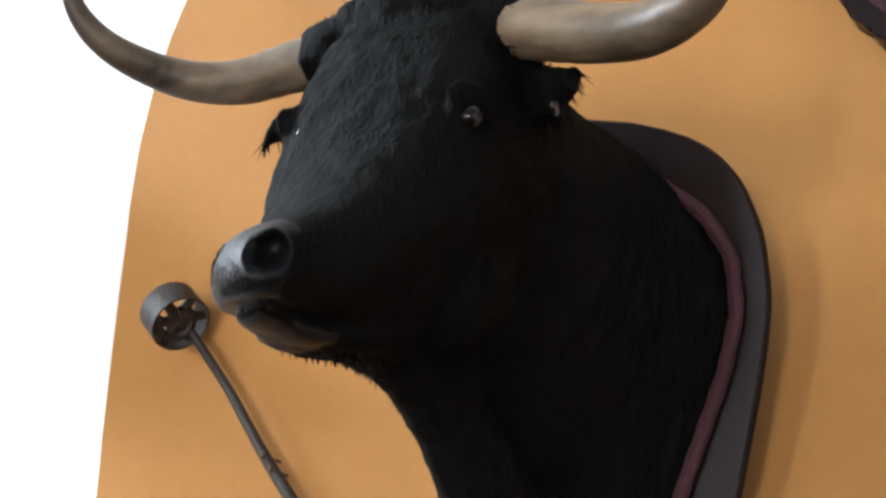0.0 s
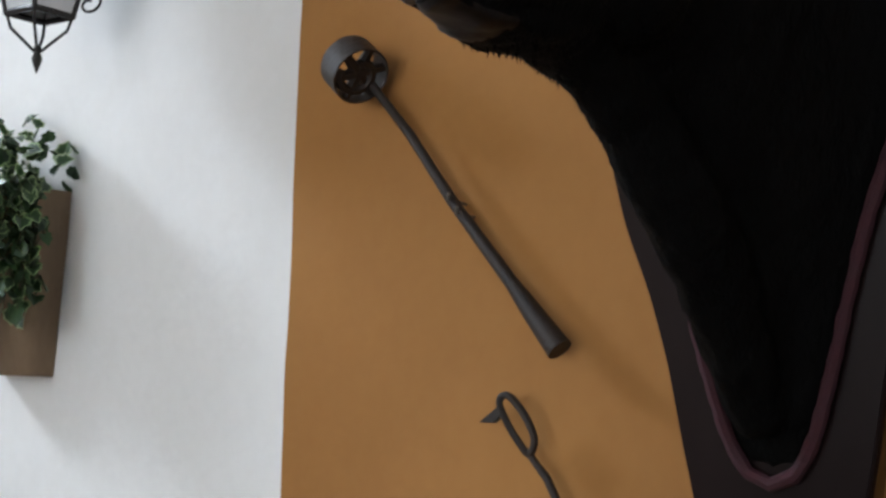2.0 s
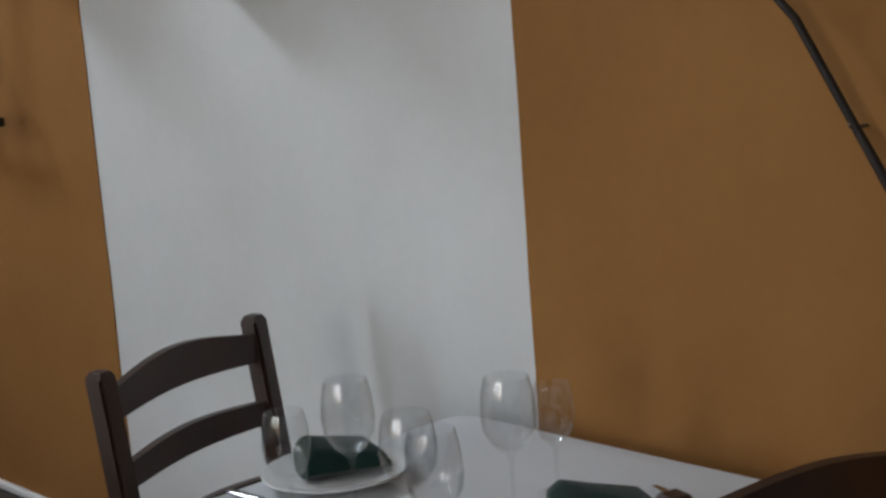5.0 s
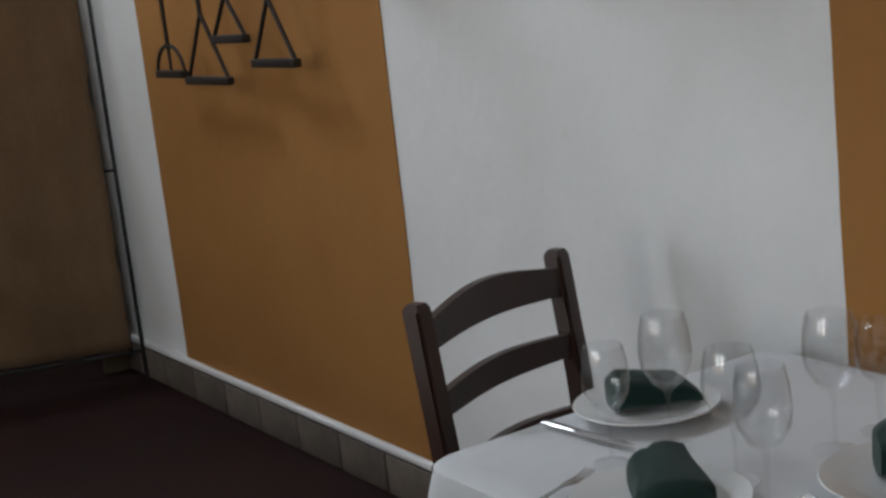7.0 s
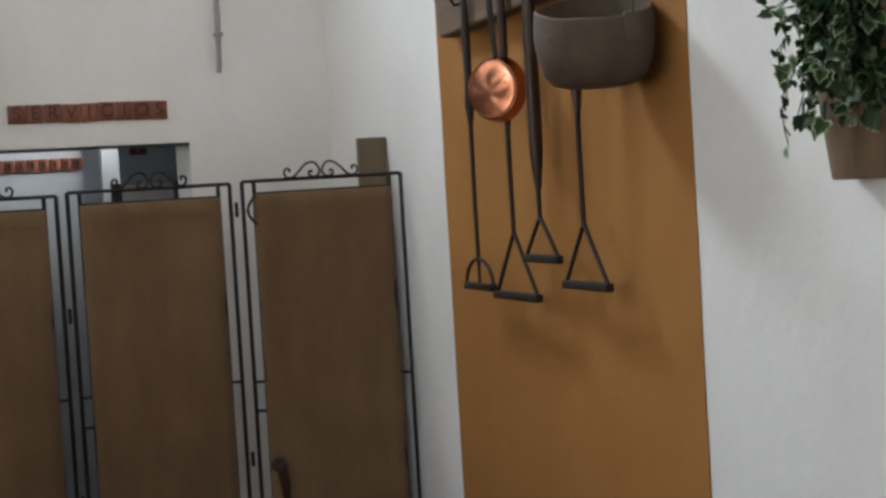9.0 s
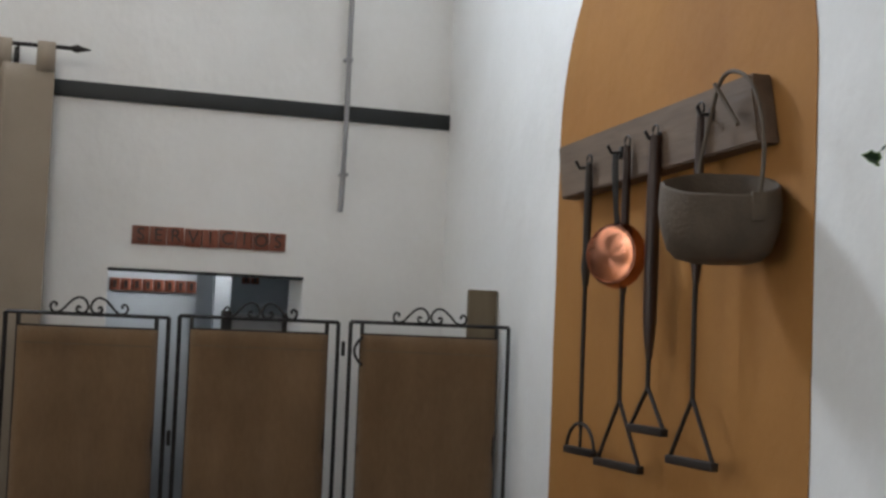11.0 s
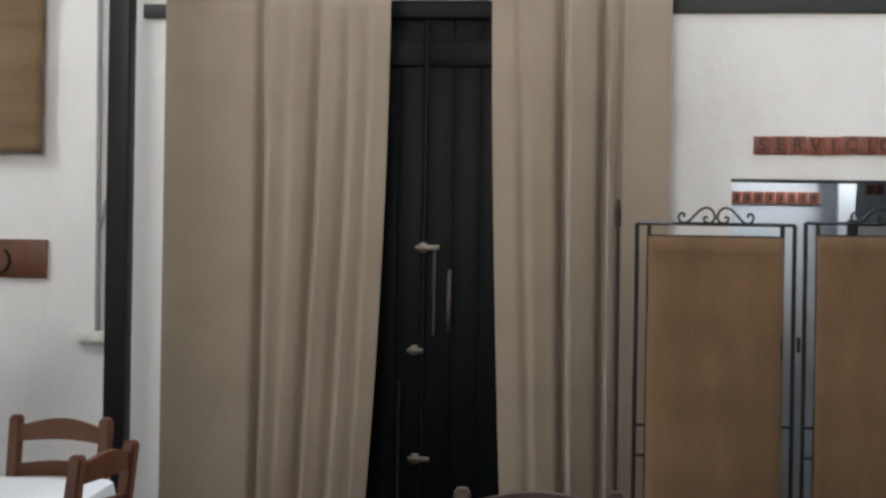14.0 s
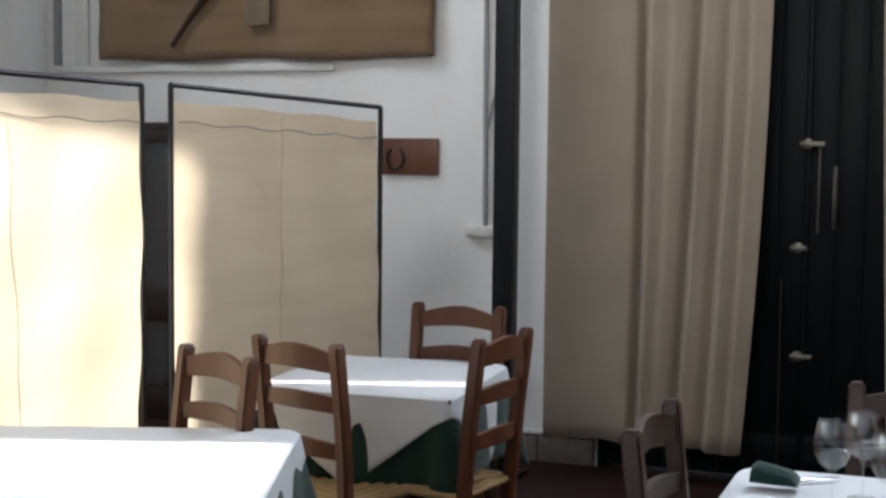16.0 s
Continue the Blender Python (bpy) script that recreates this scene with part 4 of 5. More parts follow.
def hide_bucket():
    o = Vector((1.985, 3.53, 1.875))
    t = thing("hanging_bucket", "round grey-brown hide bucket hung by a cord handle", "bucket", Matrix.Translation(o))
    bm = bmesh.new()
    lathe(bm, [(0, 0.0), (0.08, 0.002), (0.12, 0.012), (0.146, 0.038), (0.162, 0.085), (0.170, 0.14), (0.170, 0.19), (0.166, 0.222), (0.160, 0.226), (0.155, 0.220), (0.158, 0.14), (0.145, 0.06), (0.10, 0.025), (0, 0.015)], 40)
    for v in bm.verts:
        v.co.z += max(0, v.co.z - 0.05) * 1.7 * (0.49 * v.co.x + 0.87 * v.co.y)
        v.co += v.co.normalized() * 0.006 * noise.noise(v.co * 11)
    part("bucket_body", bm, LEATHER, t)
    bm = bmesh.new()
    tube(bm, flowing([(0.02, 0.172, 0.22), (0.03, 0.168, 0.32), (0.045, 0.148, 0.44), (0.045, 0.10, 0.53), (0.04, 0.03, 0.552), (0.04, -0.06, 0.52), (0.04, -0.125, 0.44), (0.035, -0.165, 0.31), (0.02, -0.172, 0.17)]), 0.0065, 8)
    part("bail_handle", bm, LEATHER, t, "stiff cord bail handle")
    for s in (1, -1):
        part("ear", box(bmesh.new(), -0.002, 0.042, s * 0.168 - 0.008, s * 0.168 + 0.008, 0.14 + s * 0.03, 0.22 + s * 0.03, 0.004), LEATHER, t, "stitched hide ear")
    part("strap", tube(bmesh.new(), [(0.04, 0.12, 0.53), (0.05, 0.07, 0.465), (0.055, 0.01, 0.40)], 0.007, 8), LEATHER, t, "short cord end")


def scalloped_ornament():
    """A round dark leather ornament with a scalloped red-black rim, high on the wall."""
    t = thing("wall_ornament", "round dark red-black ornament with scalloped edge on ochre wall", "wall decoration", pose(2.10, 0.255, 2.66))
    n = 96
    out = [((0.19 + 0.008 * abs(math.sin(k * math.pi / 4))) * math.cos(2 * math.pi * k / n), (0.19 + 0.008 * abs(math.sin(k * math.pi / 4))) * math.sin(2 * math.pi * k / n)) for k in range(n)]
    part("rim", prism(bmesh.new(), out, -0.012, 0.048, "x", 0.003), SHIELD, t)
    part("boss", lathe(bmesh.new(), [(0, 0.06), (0.08, 0.05), (0.14, 0.03), (0.165, 0.0), (0.165, -0.012)], 36, pose(-0.012, 0, 0, 0, -90, 0)), ROPE, t, "dark red cushioned middle")


shield_plaque()
scalloped_ornament()
trophy_head()
branding_iron()
loop_iron()
wall_lantern()
wall_planter(2.56)
tool_rack()
hung_iron(4.56, 2.30, 1.345, 1.265, 0.115, 0.34, "dark iron with half-ring end hung from plank", True)
hung_iron(4.26, 2.33, 1.45, 1.245, 0.165, 0.40, "forged stamping iron with wide forked foot")
hung_iron(4.06, 2.34, 1.50, 1.375, 0.12, 0.62, "forged stamping iron with thick wooden handle and small fork", False, 0.022)
hung_iron(3.77, 2.37, 1.48, 1.30, 0.14, 0.42, "forged stamping iron with forked foot behind bucket")
copper_pan()
hide_bucket()


# ---- along the back wall ----
def lettering(parent, text, x, y, z, size, spacing=1.0):
    cu = bpy.data.curves.new("letters", "FONT")
    cu.body, cu.size, cu.extrude, cu.align_x, cu.align_y = text, size, 0.0015, "CENTER", "CENTER"
    tmp = bpy.data.objects.new("letters", cu)
    scene.collection.objects.link(tmp)
    bpy.context.view_layer.update()
    me = bpy.data.meshes.new_from_object(tmp.evaluated_get(bpy.context.evaluated_depsgraph_get()))
    bpy.data.objects.remove(tmp)
    me.materials.append(LETTER)
    ob = part("letter", me, None, parent)
    ob.matrix_local = pose(x, y, z, 90, 0, 0)
    return ob


def letter_sign():
    t = thing("tile_sign", "row of terracotta letter tiles reading SERVICIOS on white wall", "sign", pose(1.03, WY - 0.001, 2.046))
    b = bmesh.new()
    box(b, -0.0375, 0.0375, -0.012, 0, -0.041, 0.041, 0.003)
    tile = mesh("letter_tile", b, TERRA)
    rnd = random.Random(3)
    for i, c in enumerate("SERVICIOS"):
        q = part("letter_tile", tile, None, t)
        q.matrix_local = pose((i - 4) * 0.0775, 0, rnd.uniform(-0.002, 0.002), 0, rnd.uniform(-1.5, 1.5), 0)
        lettering(q, c, 0, -0.0135, 0, 0.082)


def passage_signs():
    y = WY + 0.3 + 1.0
    for nm, x, z, n, w in (("tile_sign", 0.95, 1.86, 8, 0.058), ("tile_sign", 1.33, 1.94, 2, 0.06)):
        yy = y if n == 8 else WY + 0.3 + 2.6
        t = thing(nm, "small dark terracotta letter tiles in the passage", "sign", pose(x if n == 8 else 1.78, yy - 0.002, z if n == 8 else 1.98))
        for i in range(n):
            q = part("letter_tile", box(bmesh.new(), (i - n / 2) * w, (i - n / 2 + 0.94) * w, -0.012, 0, -0.033, 0.033, 0.003), TERRA, t)
            part("bar", box(bmesh.new(), (i - n / 2 + 0.3) * w, (i - n / 2 + 0.62) * w, -0.0145, -0.0122, -0.02, 0.02), LETTER, q, "dark unreadable letter bar")


def framed_panel():
    """The grey board between two dark posts that stands in the passage."""
    t = thing("notice_stand", "grey board between dark posts standing in the passage", "stand", pose(1.41, WY + 0.75, 0))
    part("board", box(bmesh.new(), -0.13, 0.13, -0.01, 0.01, 0.5, 1.725, 0.003), GREY, t)
    for x in (-0.155, 0.155):
        part("post", box(bmesh.new(), x - 0.025, x + 0.025, -0.02, 0.02, 0.0, 1.735, 0.004), IRON, t)
    part("foot", box(bmesh.new(), -0.2, 0.2, -0.14, 0.14, 0.0, 0.02, 0.004), IRON, t)


def double_door():
    d = thing("door_1", "closed tall green-black panelled double door", "door", pose((DOOR[0] + DOOR[1]) / 2, WY + 0.03, 0), kind="structure")
    w = (DOOR[1] - DOOR[0]) / 2
    fr = bmesh.new()
    box(fr, -w, -w + 0.05, -0.02, 0.12, 0, 2.70, 0.004)
    box(fr, w - 0.05, w, -0.02, 0.12, 0, 2.70, 0.004)
    box(fr, -w + 0.05, w - 0.05, -0.02, 0.12, 2.62, 2.70, 0.004)
    part("door_frame", fr, DOORP, d)
    for s in (-1, 1):
        x0, x1 = (-w + 0.052, -0.002) if s < 0 else (0.002, w - 0.052)
        bm = bmesh.new()
        n = 7
        for i in range(n):
            a, b = x0 + (x1 - x0) * i / n, x0 + (x1 - x0) * (i + 1) / n
            box(bm, a + 0.0008, b - 0.0008, 0.02, 0.07, 0.01, 2.618, 0.002)
        box(bm, x0 + 0.01, x1 - 0.01, 0.03, 0.06, 0.012, 2.61)
        leaf = part("door_leaf", bm, DOORP, d)
        for z in (0.16, 2.46):
            part("rail", box(bmesh.new(), x0 + 0.01, x1 - 0.01, 0.0, 0.022, z - 0.06, z + 0.06, 0.004), DOORP, leaf)
    gl = bmesh.new()
    box(gl, -0.012, 0.012, 0.0, 0.018, 0.02, 2.60, 0.006)
    part("cover_strip", gl, DOORP, d, "rounded strip over the meeting leaves")
    for z, x, ln in ((1.563, -0.035, 0.11), (1.09, -0.065, 0.075), (0.592, -0.055, 0.10)):
        bm = bmesh.new()
        box(bm, x, x + ln, -0.036, -0.022, z - 0.012, z + 0.012, 0.003)
        box(bm, x + 0.015, x + 0.05, -0.024, 0.0, z - 0.024, z + 0.024, 0.003)
        part("bolt", bm, CHROME, d, "worn brass door bolt")
    bm = bmesh.new()
    tube(bm, [(0.055, -0.03, 1.16), (0.055, -0.03, 1.55)], 0.007, 8)
    tube(bm, [(0.125, -0.01, 1.18), (0.125, -0.03, 1.22), (0.125, -0.03, 1.42), (0.125, -0.01, 1.46)], 0.011, 8)
    part("pull_handle", bm, CHROME, d, "worn vertical metal pull bars")
    bm = bmesh.new()
    tube(bm, [(-0.10, -0.02, 0.02), (-0.10, -0.02, 0.95)], 0.006, 6)
    part("floor_bolt", bm, RUST, d, "long dull floor bolt")


def curtain(x0, x1, z0, z1, seed, folds, taper, name_label):
    """A hanging panel with tabs over the rod; each fold (place, depth, width, run) steps forward and runs out."""
    t = thing("curtain", name_label, "curtain", pose((x0 + x1) / 2, 6.22, 0))
    W = x1 - x0
    tabs = max(4, round(W / 0.165))
    n, rows = 220, 30
    bm = bmesh.new()
    grid = []
    for r in range(rows + 1):
        f = r / rows
        z = z1 + (z0 - z1) * f
        row = []
        for i in range(n + 1):
            u = i / n
            d = 0.006 * math.sin(u * 17 + seed + f) * (0.4 + 0.6 * f)
            for k, (c, a, w, run) in enumerate(folds):
                q = u - c - 0.03 * f * (0.5 - c) - 0.008 * math.sin(3 * f + k)
                d += a * (0.5 + 0.5 * min(1, f * 3)) / (1 + math.exp(max(-40, min(40, -4 * q / w)))) * math.exp(-max(0, q) / run)
                d -= 0.6 * a * (0.4 + 0.6 * min(1, f * 3)) * math.exp(-((q + w) / w) ** 2)
            x = -W / 2 + W * u
            x += taper(u, f)
            zz = z + (0.012 * math.sin(u * 13 + seed) if r == rows else 0)
            row.append(bm.verts.new((x, -d, zz)))
        grid.append(row)
    for r in range(rows):
        for i in range(n):
            bm.faces.new((grid[r][i], grid[r][i + 1], grid[r + 1][i + 1], grid[r + 1][i]))
    me = mesh("cloth", bm, CURTAIN)
    ob = part("cloth", me, None, t)
    sd = ob.modifiers.new("thickness", "SOLIDIFY")
    sd.thickness = 0.003
    k = tabs
    for i in range(k):
        xx = -W / 2 + 0.04 + (W - 0.08) * i / (k - 1)
        b = bmesh.new()
        hw = 0.038
        prof = [(-0.018, z1 - 0.025), (-0.020, z1 + 0.05), (-0.016, z1 + 0.098), (0.0, z1 + 0.108), (0.016, z1 + 0.098), (0.020, z1 + 0.05), (0.014, z1 - 0.02)]
        a = [b.verts.new((xx - hw, y, z)) for y, z in prof]
        c = [b.verts.new((xx + hw, y, z)) for y, z in prof]
        for p in range(len(prof) - 1):
            b.faces.new((a[p], c[p], c[p + 1], a[p + 1]))
        tb = part("tab", b, CURTAIN, t)
        tb.modifiers.new("thickness", "SOLIDIFY").thickness = 0.003


def curtain_rod():
    t = thing("curtain_rod", "thin black iron curtain rod with finials", "curtain rod", pose(-0.85, 6.22, 2.80))
    part("rod", tube(bmesh.new(), [(-1.28, 0, -0.012), (1.22, 0, 0.012)], 0.009, 10), IRON, t)
    for x in (-1.28, 1.22):
        bm = bmesh.new()
        s = 1 if x > 0 else -1
        tube(bm, [(x, 0, s * 0.012), (x + s * 0.02, 0, s * 0.012), (x + s * 0.04, 0, s * 0.012), (x + s * 0.08, 0, s * 0.012)], [0.011, 0.018, 0.012, 0.002], 10)
        part("finial", bm, IRON, t)
    for x in (-1.03, -0.06, 1.0):
        bm = bmesh.new()
        tube(bm, [(x, 0, -0.012), (x, 0.06, -0.02), (x, 0.198, -0.02)], 0.006, 8)
        box(bm, x - 0.012, x + 0.012, 0.185, 0.199, -0.07, 0.03, 0.003)
        tube(bm, [(x, -0.01, 0.0), (x, -0.012, -0.06)], 0.006, 6)
        part("rod_bracket", bm, IRON, t)


def beam_strip():
    bm = bmesh.new()
    box(bm, 0.16, WX - 0.002, WY - 0.02, WY, 2.634, 2.706, 0.003)
    solid("trim_right", bm, BEAM, "dark painted timber band on white wall", "trim", "structure")
    bm = bmesh.new()
    box(bm, -2.13, -1.76, WY - 0.02, WY, 2.615, 2.68, 0.003)
    solid("trim_left", bm, BEAM, "dark painted timber band on white wall", "trim", "structure")


def passage_shadow_line():
    # the shadow line at the top of the opening, built as a dark strip
    solid("trim_passage_shadow", box(bmesh.new(), PASS[0] - 0.004, PASS[1], WY - 0.006, WY + 0.05, PASS[3] - 0.014, PASS[3] - 0.001, 0.002), BEAM, "thin dark strip drawn as the shadow line under the doorway head", "trim", "structure")


def cable_pipe():
    t = thing("cable_conduit", "grey plastic cable conduit with clips on white wall", "conduit", pose(1.632, WY - 0.034, 0))
    part("pipe", tube(bmesh.new(), [(-0.012, 0, 2.205), (-0.008, 0, 2.24), (0.0, 0, 2.6), (0.004, 0, 4.0), (0.006, 0, CZ)], 0.0125, 10), GREY, t)
    for z in (2.38, 2.92, 3.5, 4.2):
        part("clip", box(bmesh.new(), -0.018, 0.018, -0.014, 0.034, z - 0.008, z + 0.008, 0.002), GREY, t)


def emergency_light():
    t = thing("emergency_light", "white emergency light with two lit green lamps", "emergency light", pose(-0.917, WY - 0.001, 2.90))
    part("housing", box(bmesh.new(), -0.112, 0.112, -0.05, 0, -0.034, 0.034, 0.008), PLASTIC, t)
    part("lens", box(bmesh.new(), -0.10, 0.10, -0.056, -0.049, -0.026, 0.026, 0.003), FROST, t, "ribbed clear lens")
    for x in (-0.028, 0.032):
        b = bmesh.new()
        lathe(b, [(0, 0.004), (0.008, 0.004), (0.010, 0.0), (0.010, -0.004)], 14, pose(x, -0.058, 0.0, 90))
        part("indicator", b, LED, t, "small lit green indicator")
    part("cable", tube(bmesh.new(), [(-0.02, -0.008, 0.03), (-0.02, -0.008, 1.2), (-0.02, -0.008, 1.29)], 0.005, 6), PLASTIC, t)


def iron_column():
    bm = bmesh.new()
    box(bm, -2.155, -2.06, 6.0, 6.1, 0.0, CZ, 0.006)
    box(bm, -2.2, -2.015, 5.955, 6.145, 0.0, 0.02, 0.004)
    solid("column", bm, STEEL, "dark green-black steel post", "column", "structure")


def wall_socket():
    t = thing("wall_socket", "white surface socket with grey conduit running up", "socket", pose(-2.34, WY - 0.001, 1.12))
    part("box", box(bmesh.new(), -0.085, 0.065, -0.04, 0, -0.028, 0.028, 0.006), PLASTIC, t)
    for x in (-0.045, 0.02):
        part("outlet", box(bmesh.new(), x - 0.022, x + 0.022, -0.046, -0.0402, -0.02, 0.02, 0.004), PLASTIC, t)
    part("conduit", tube(bmesh.new(), [(0.01, -0.016, 0.025), (0.004, -0.016, 1.0), (-0.01, -0.016, 2.6), (-0.02, -0.016, CZ - 1.13)], 0.012, 8), GREY, t, "grey plastic conduit")
    part("cable", tube(bmesh.new(), [(0.01, -0.03, 0.46), (0.05, -0.04, 0.58), (0.075, -0.05, 0.70), (0.05, -0.05, 0.62), (0.02, -0.04, 0.50), (0.012, -0.03, 0.42)], 0.004, 6), GREY, t, "loose grey loop of cable")


def horseshoe_board():
    t = thing("horseshoe_board", "reddish wooden board with an iron horseshoe", "wall decoration", pose(-2.73, WY - 0.001, 1.48))
    part("board", box(bmesh.new(), -0.155, 0.15, -0.022, 0, -0.09, 0.092, 0.004), WOODR, t)
    pts = [(0.045 * math.cos(a) - 0.075, -0.027, 0.055 * math.sin(a) - 0.01) for a in [radians(120 + 300 * k / 22) for k in range(23)]]
    part("horseshoe", tube(bmesh.new(), pts, 0.011, 8, 0.6), IRON, t, "dark iron horseshoe")


def burlap_banner():
    t = thing("burlap_banner", "brown burlap banner with rustic objects hung over window frame", "banner", pose(-3.56, WY - 0.05, 1.97))
    bm = bmesh.new()
    n, m = 40, 24
    g = [[bm.verts.new((-0.97 + 1.935 * i / n, -0.012 * math.sin(i * 0.55) - 0.006 * math.sin(k * 0.9), 0.008 * math.sin(i * 0.35 + 1) * (1 - k / m) - 0.0 + 1.15 * k / m)) for i in range(n + 1)] for k in range(m + 1)]
    for k in range(m):
        for i in range(n):
            bm.faces.new((g[k][i], g[k][i + 1], g[k + 1][i + 1], g[k + 1][i]))
    cl = part("cloth", bm, BURLAP3, t)
    cl.modifiers.new("thickness", "SOLIDIFY").thickness = 0.004
    part("hanging_pole", tube(bmesh.new(), [(-1.02, -0.004, 1.16), (1.02, -0.004, 1.16)], 0.014, 10), WOOD, t, "dark wooden pole")
    part("club", tube(bmesh.new(), [(-0.50, -0.03, 0.07), (-0.40, -0.035, 0.20), (-0.29, -0.04, 0.325), (-0.27, -0.04, 0.345)], [0.014, 0.016, 0.022, 0.034], 10), WOOD, t, "small dark wooden mallet")
    part("plate", box(bmesh.new(), -0.06, 0.075, -0.035, -0.016, 0.17, 0.40, 0.006), POSTW, t, "small grey wooden plate")
    part("curved_horn", tube(bmesh.new(), [(0.26, -0.03, 0.40), (0.36, -0.04, 0.385), (0.46, -0.04, 0.43), (0.51, -0.035, 0.52), (0.48, -0.03, 0.62)], [0.006, 0.018, 0.028, 0.033, 0.02], 12), RUST, t, "dark curved horn")
    for x in (-0.50, -0.455):
        part("tag", tube(bmesh.new(), [(x, -0.03, 0.44), (x + 0.01, -0.03, 0.33)], 0.012, 8), WOOD, t, "small hanging wooden peg")


def picture_rail():
    """The white frame that shows under and beside the banner."""
    t = thing("wall_frame", "white painted wooden frame moulding on the wall", "frame", pose(-4.0, WY - 0.001, 1.93))
    part("bottom_rail", box(bmesh.new(), -0.84, 0.85, -0.025, 0, -0.02, 0.02, 0.005), FRAMEP, t)
    part("side_rail", box(bmesh.new(), 0.81, 0.85, -0.025, 0, 0.02, 1.3, 0.005), FRAMEP, t)
    part("side_rail", box(bmesh.new(), -0.70, -0.62, -0.025, 0, 0.02, 1.3, 0.005), FRAMEP, t)
    part("side_rail", box(bmesh.new(), -0.84, -0.80, -0.03, 0, 0.02, 1.3, 0.005), GREY, t, "grey channel")


def glazed_cabinet():
    t = thing("glazed_cabinet", "dark brown wooden cabinet with glazed door", "cabinet", pose(-4.05, 6.12, 0))
    bm = bmesh.new()
    box(bm, -0.40, 0.26, -0.02, 0.25, 0.0, 0.10, 0.004)
    box(bm, -0.40, -0.36, 0.0, 0.25, 0.10, 1.60, 0.004)
    box(bm, 0.20, 0.24, 0.0, 0.25, 0.10, 1.60, 0.004)
    box(bm, -0.42, 0.26, -0.02, 0.26, 1.60, 1.64, 0.004)
    box(bm, -0.36, 0.20, 0.22, 0.25, 0.10, 1.60, 0.002)
    part("carcass", bm, BROWNW, t)
    bm = bmesh.new()
    for a, b, c, d in ((-0.36, -0.30, 0.10, 1.60), (0.14, 0.20, 0.10, 1.60), (-0.30, 0.14, 0.10, 0.28), (-0.30, 0.14, 0.62, 0.78), (-0.30, 0.14, 1.54, 1.60)):
        box(bm, a, b, -0.018, 0.004, c, d, 0.003)
    door = part("cabinet_door", bm, BROWNW, t)
    for c, d in ((0.28, 0.62), (0.78, 1.54)):
        part("glass_pane", box(bmesh.new(), -0.298, 0.138, -0.008, -0.004, c + 0.002, d - 0.002), PANE, door)


def iron_screen():
    """A folding wrought iron screen of three cloth panels, and its parts."""
    t = thing("folding_screen", "black wrought iron folding screen with brown burlap panels", "screen", pose(1.1, 5.7, 0))
    o = Vector((1.1, 5.7, 0))
    for a, b, zt in (((0.150, 5.69), (0.775, 5.745), 1.677), ((0.818, 5.745), (1.468, 5.725), 1.687), ((1.503, 5.66), (2.118, 5.455), 1.692)):
        A, B = Vector((*a, 0)) - o, Vector((*b, 0)) - o
        d = (B - A).normalized()
        L = (B - A).length
        fr = bmesh.new()
        at = lambda s, z: A + d * s + Vector((0, 0, z))
        ins = 0.048
        for s in (0.0, ins, L - ins, L):
            tube(fr, [at(s, 0.0 if s in (0.0, L) else 0.12), at(s, zt)], 0.0088, 4)
        for z in (zt, 0.12):
            tube(fr, [at(0, z), at(L, z)], 0.0075, 4)
        for s in (0.0, L - ins):
            for z in (0.87, 0.75 if s == 0 else 0.87):
                tube(fr, [at(s, z), at(s + ins, z)], 0.006, 4)
        panel = part("panel_frame", fr, IRON, t)
        tube_top = bmesh.new()
        tube(tube_top, [at(ins, zt - 0.05), at(L - ins, zt - 0.05)], 0.006, 6)
        part("cloth_bar", tube_top, IRON, panel)
        cl = bmesh.new()
        nrm = Vector((-d.y, d.x, 0))
        n, m = 14, 26
        g = [[cl.verts.new(at(ins - 0.004 + (L - 2 * ins + 0.008) * i / n, 0.14 + (zt - 0.052 - 0.14) * k / m) + nrm * (0.006 * math.sin(i * 1.3 + k * 0.5) + 0.004 * math.sin(k * 1.1) - 0.012)) for i in range(n + 1)] for k in range(m + 1)]
        for k in range(m):
            for i in range(n):
                cl.faces.new((g[k][i], g[k][i + 1], g[k + 1][i + 1], g[k + 1][i]))
        c = part("cloth", cl, BURLAP, panel, "brown burlap cloth")
        c.modifiers.new("thickness", "SOLIDIFY").thickness = 0.002
        hem = bmesh.new()
        tube(hem, [at(ins + 0.01, zt - 0.115) - nrm * -0.002 - nrm * 0.016, at(L - ins - 0.01, zt - 0.118) - nrm * 0.016], 0.0018, 5)
        part("hem_stitch", hem, POSTW, panel, "sewn hem line")
        sc = bmesh.new()
        scroll_pair(sc, at(L / 2, zt), d, (0, 0, 1), 0.15, 0.0052)
        part("scroll", sc, IRON, panel, "curled iron scroll crest")
    arc = [(1.549 - 0.034 * math.sin(math.pi * k / 10) - o.x, 5.632 - o.y, 1.515 + 0.118 * k / 10) for k in range(11)]
    part("pull_ring", tube(bmesh.new(), arc, 0.006, 8), IRON, t, "bowed iron pull")
    knot = bmesh.new()
    tube(knot, spiral((1.565 - o.x, 5.60 - o.y, 0.53), 0.022, 0.014, 0, 11.0, (1, 0, 0), (0, 0.5, 0.86), 34), 0.012, 8)
    for k in range(3):
        tube(knot, [(1.565 + 0.01 * k - o.x, 5.60 - o.y, 0.53), (1.575 + 0.012 * k - o.x, 5.595 - o.y, 0.45), (1.583 + 0.008 * k - o.x, 5.60 - o.y, 0.36 - 0.02 * k)], [0.013, 0.010, 0.005], 8)
    part("tied_cord", knot, WOOD, t, "dark tied cord with loose ends")
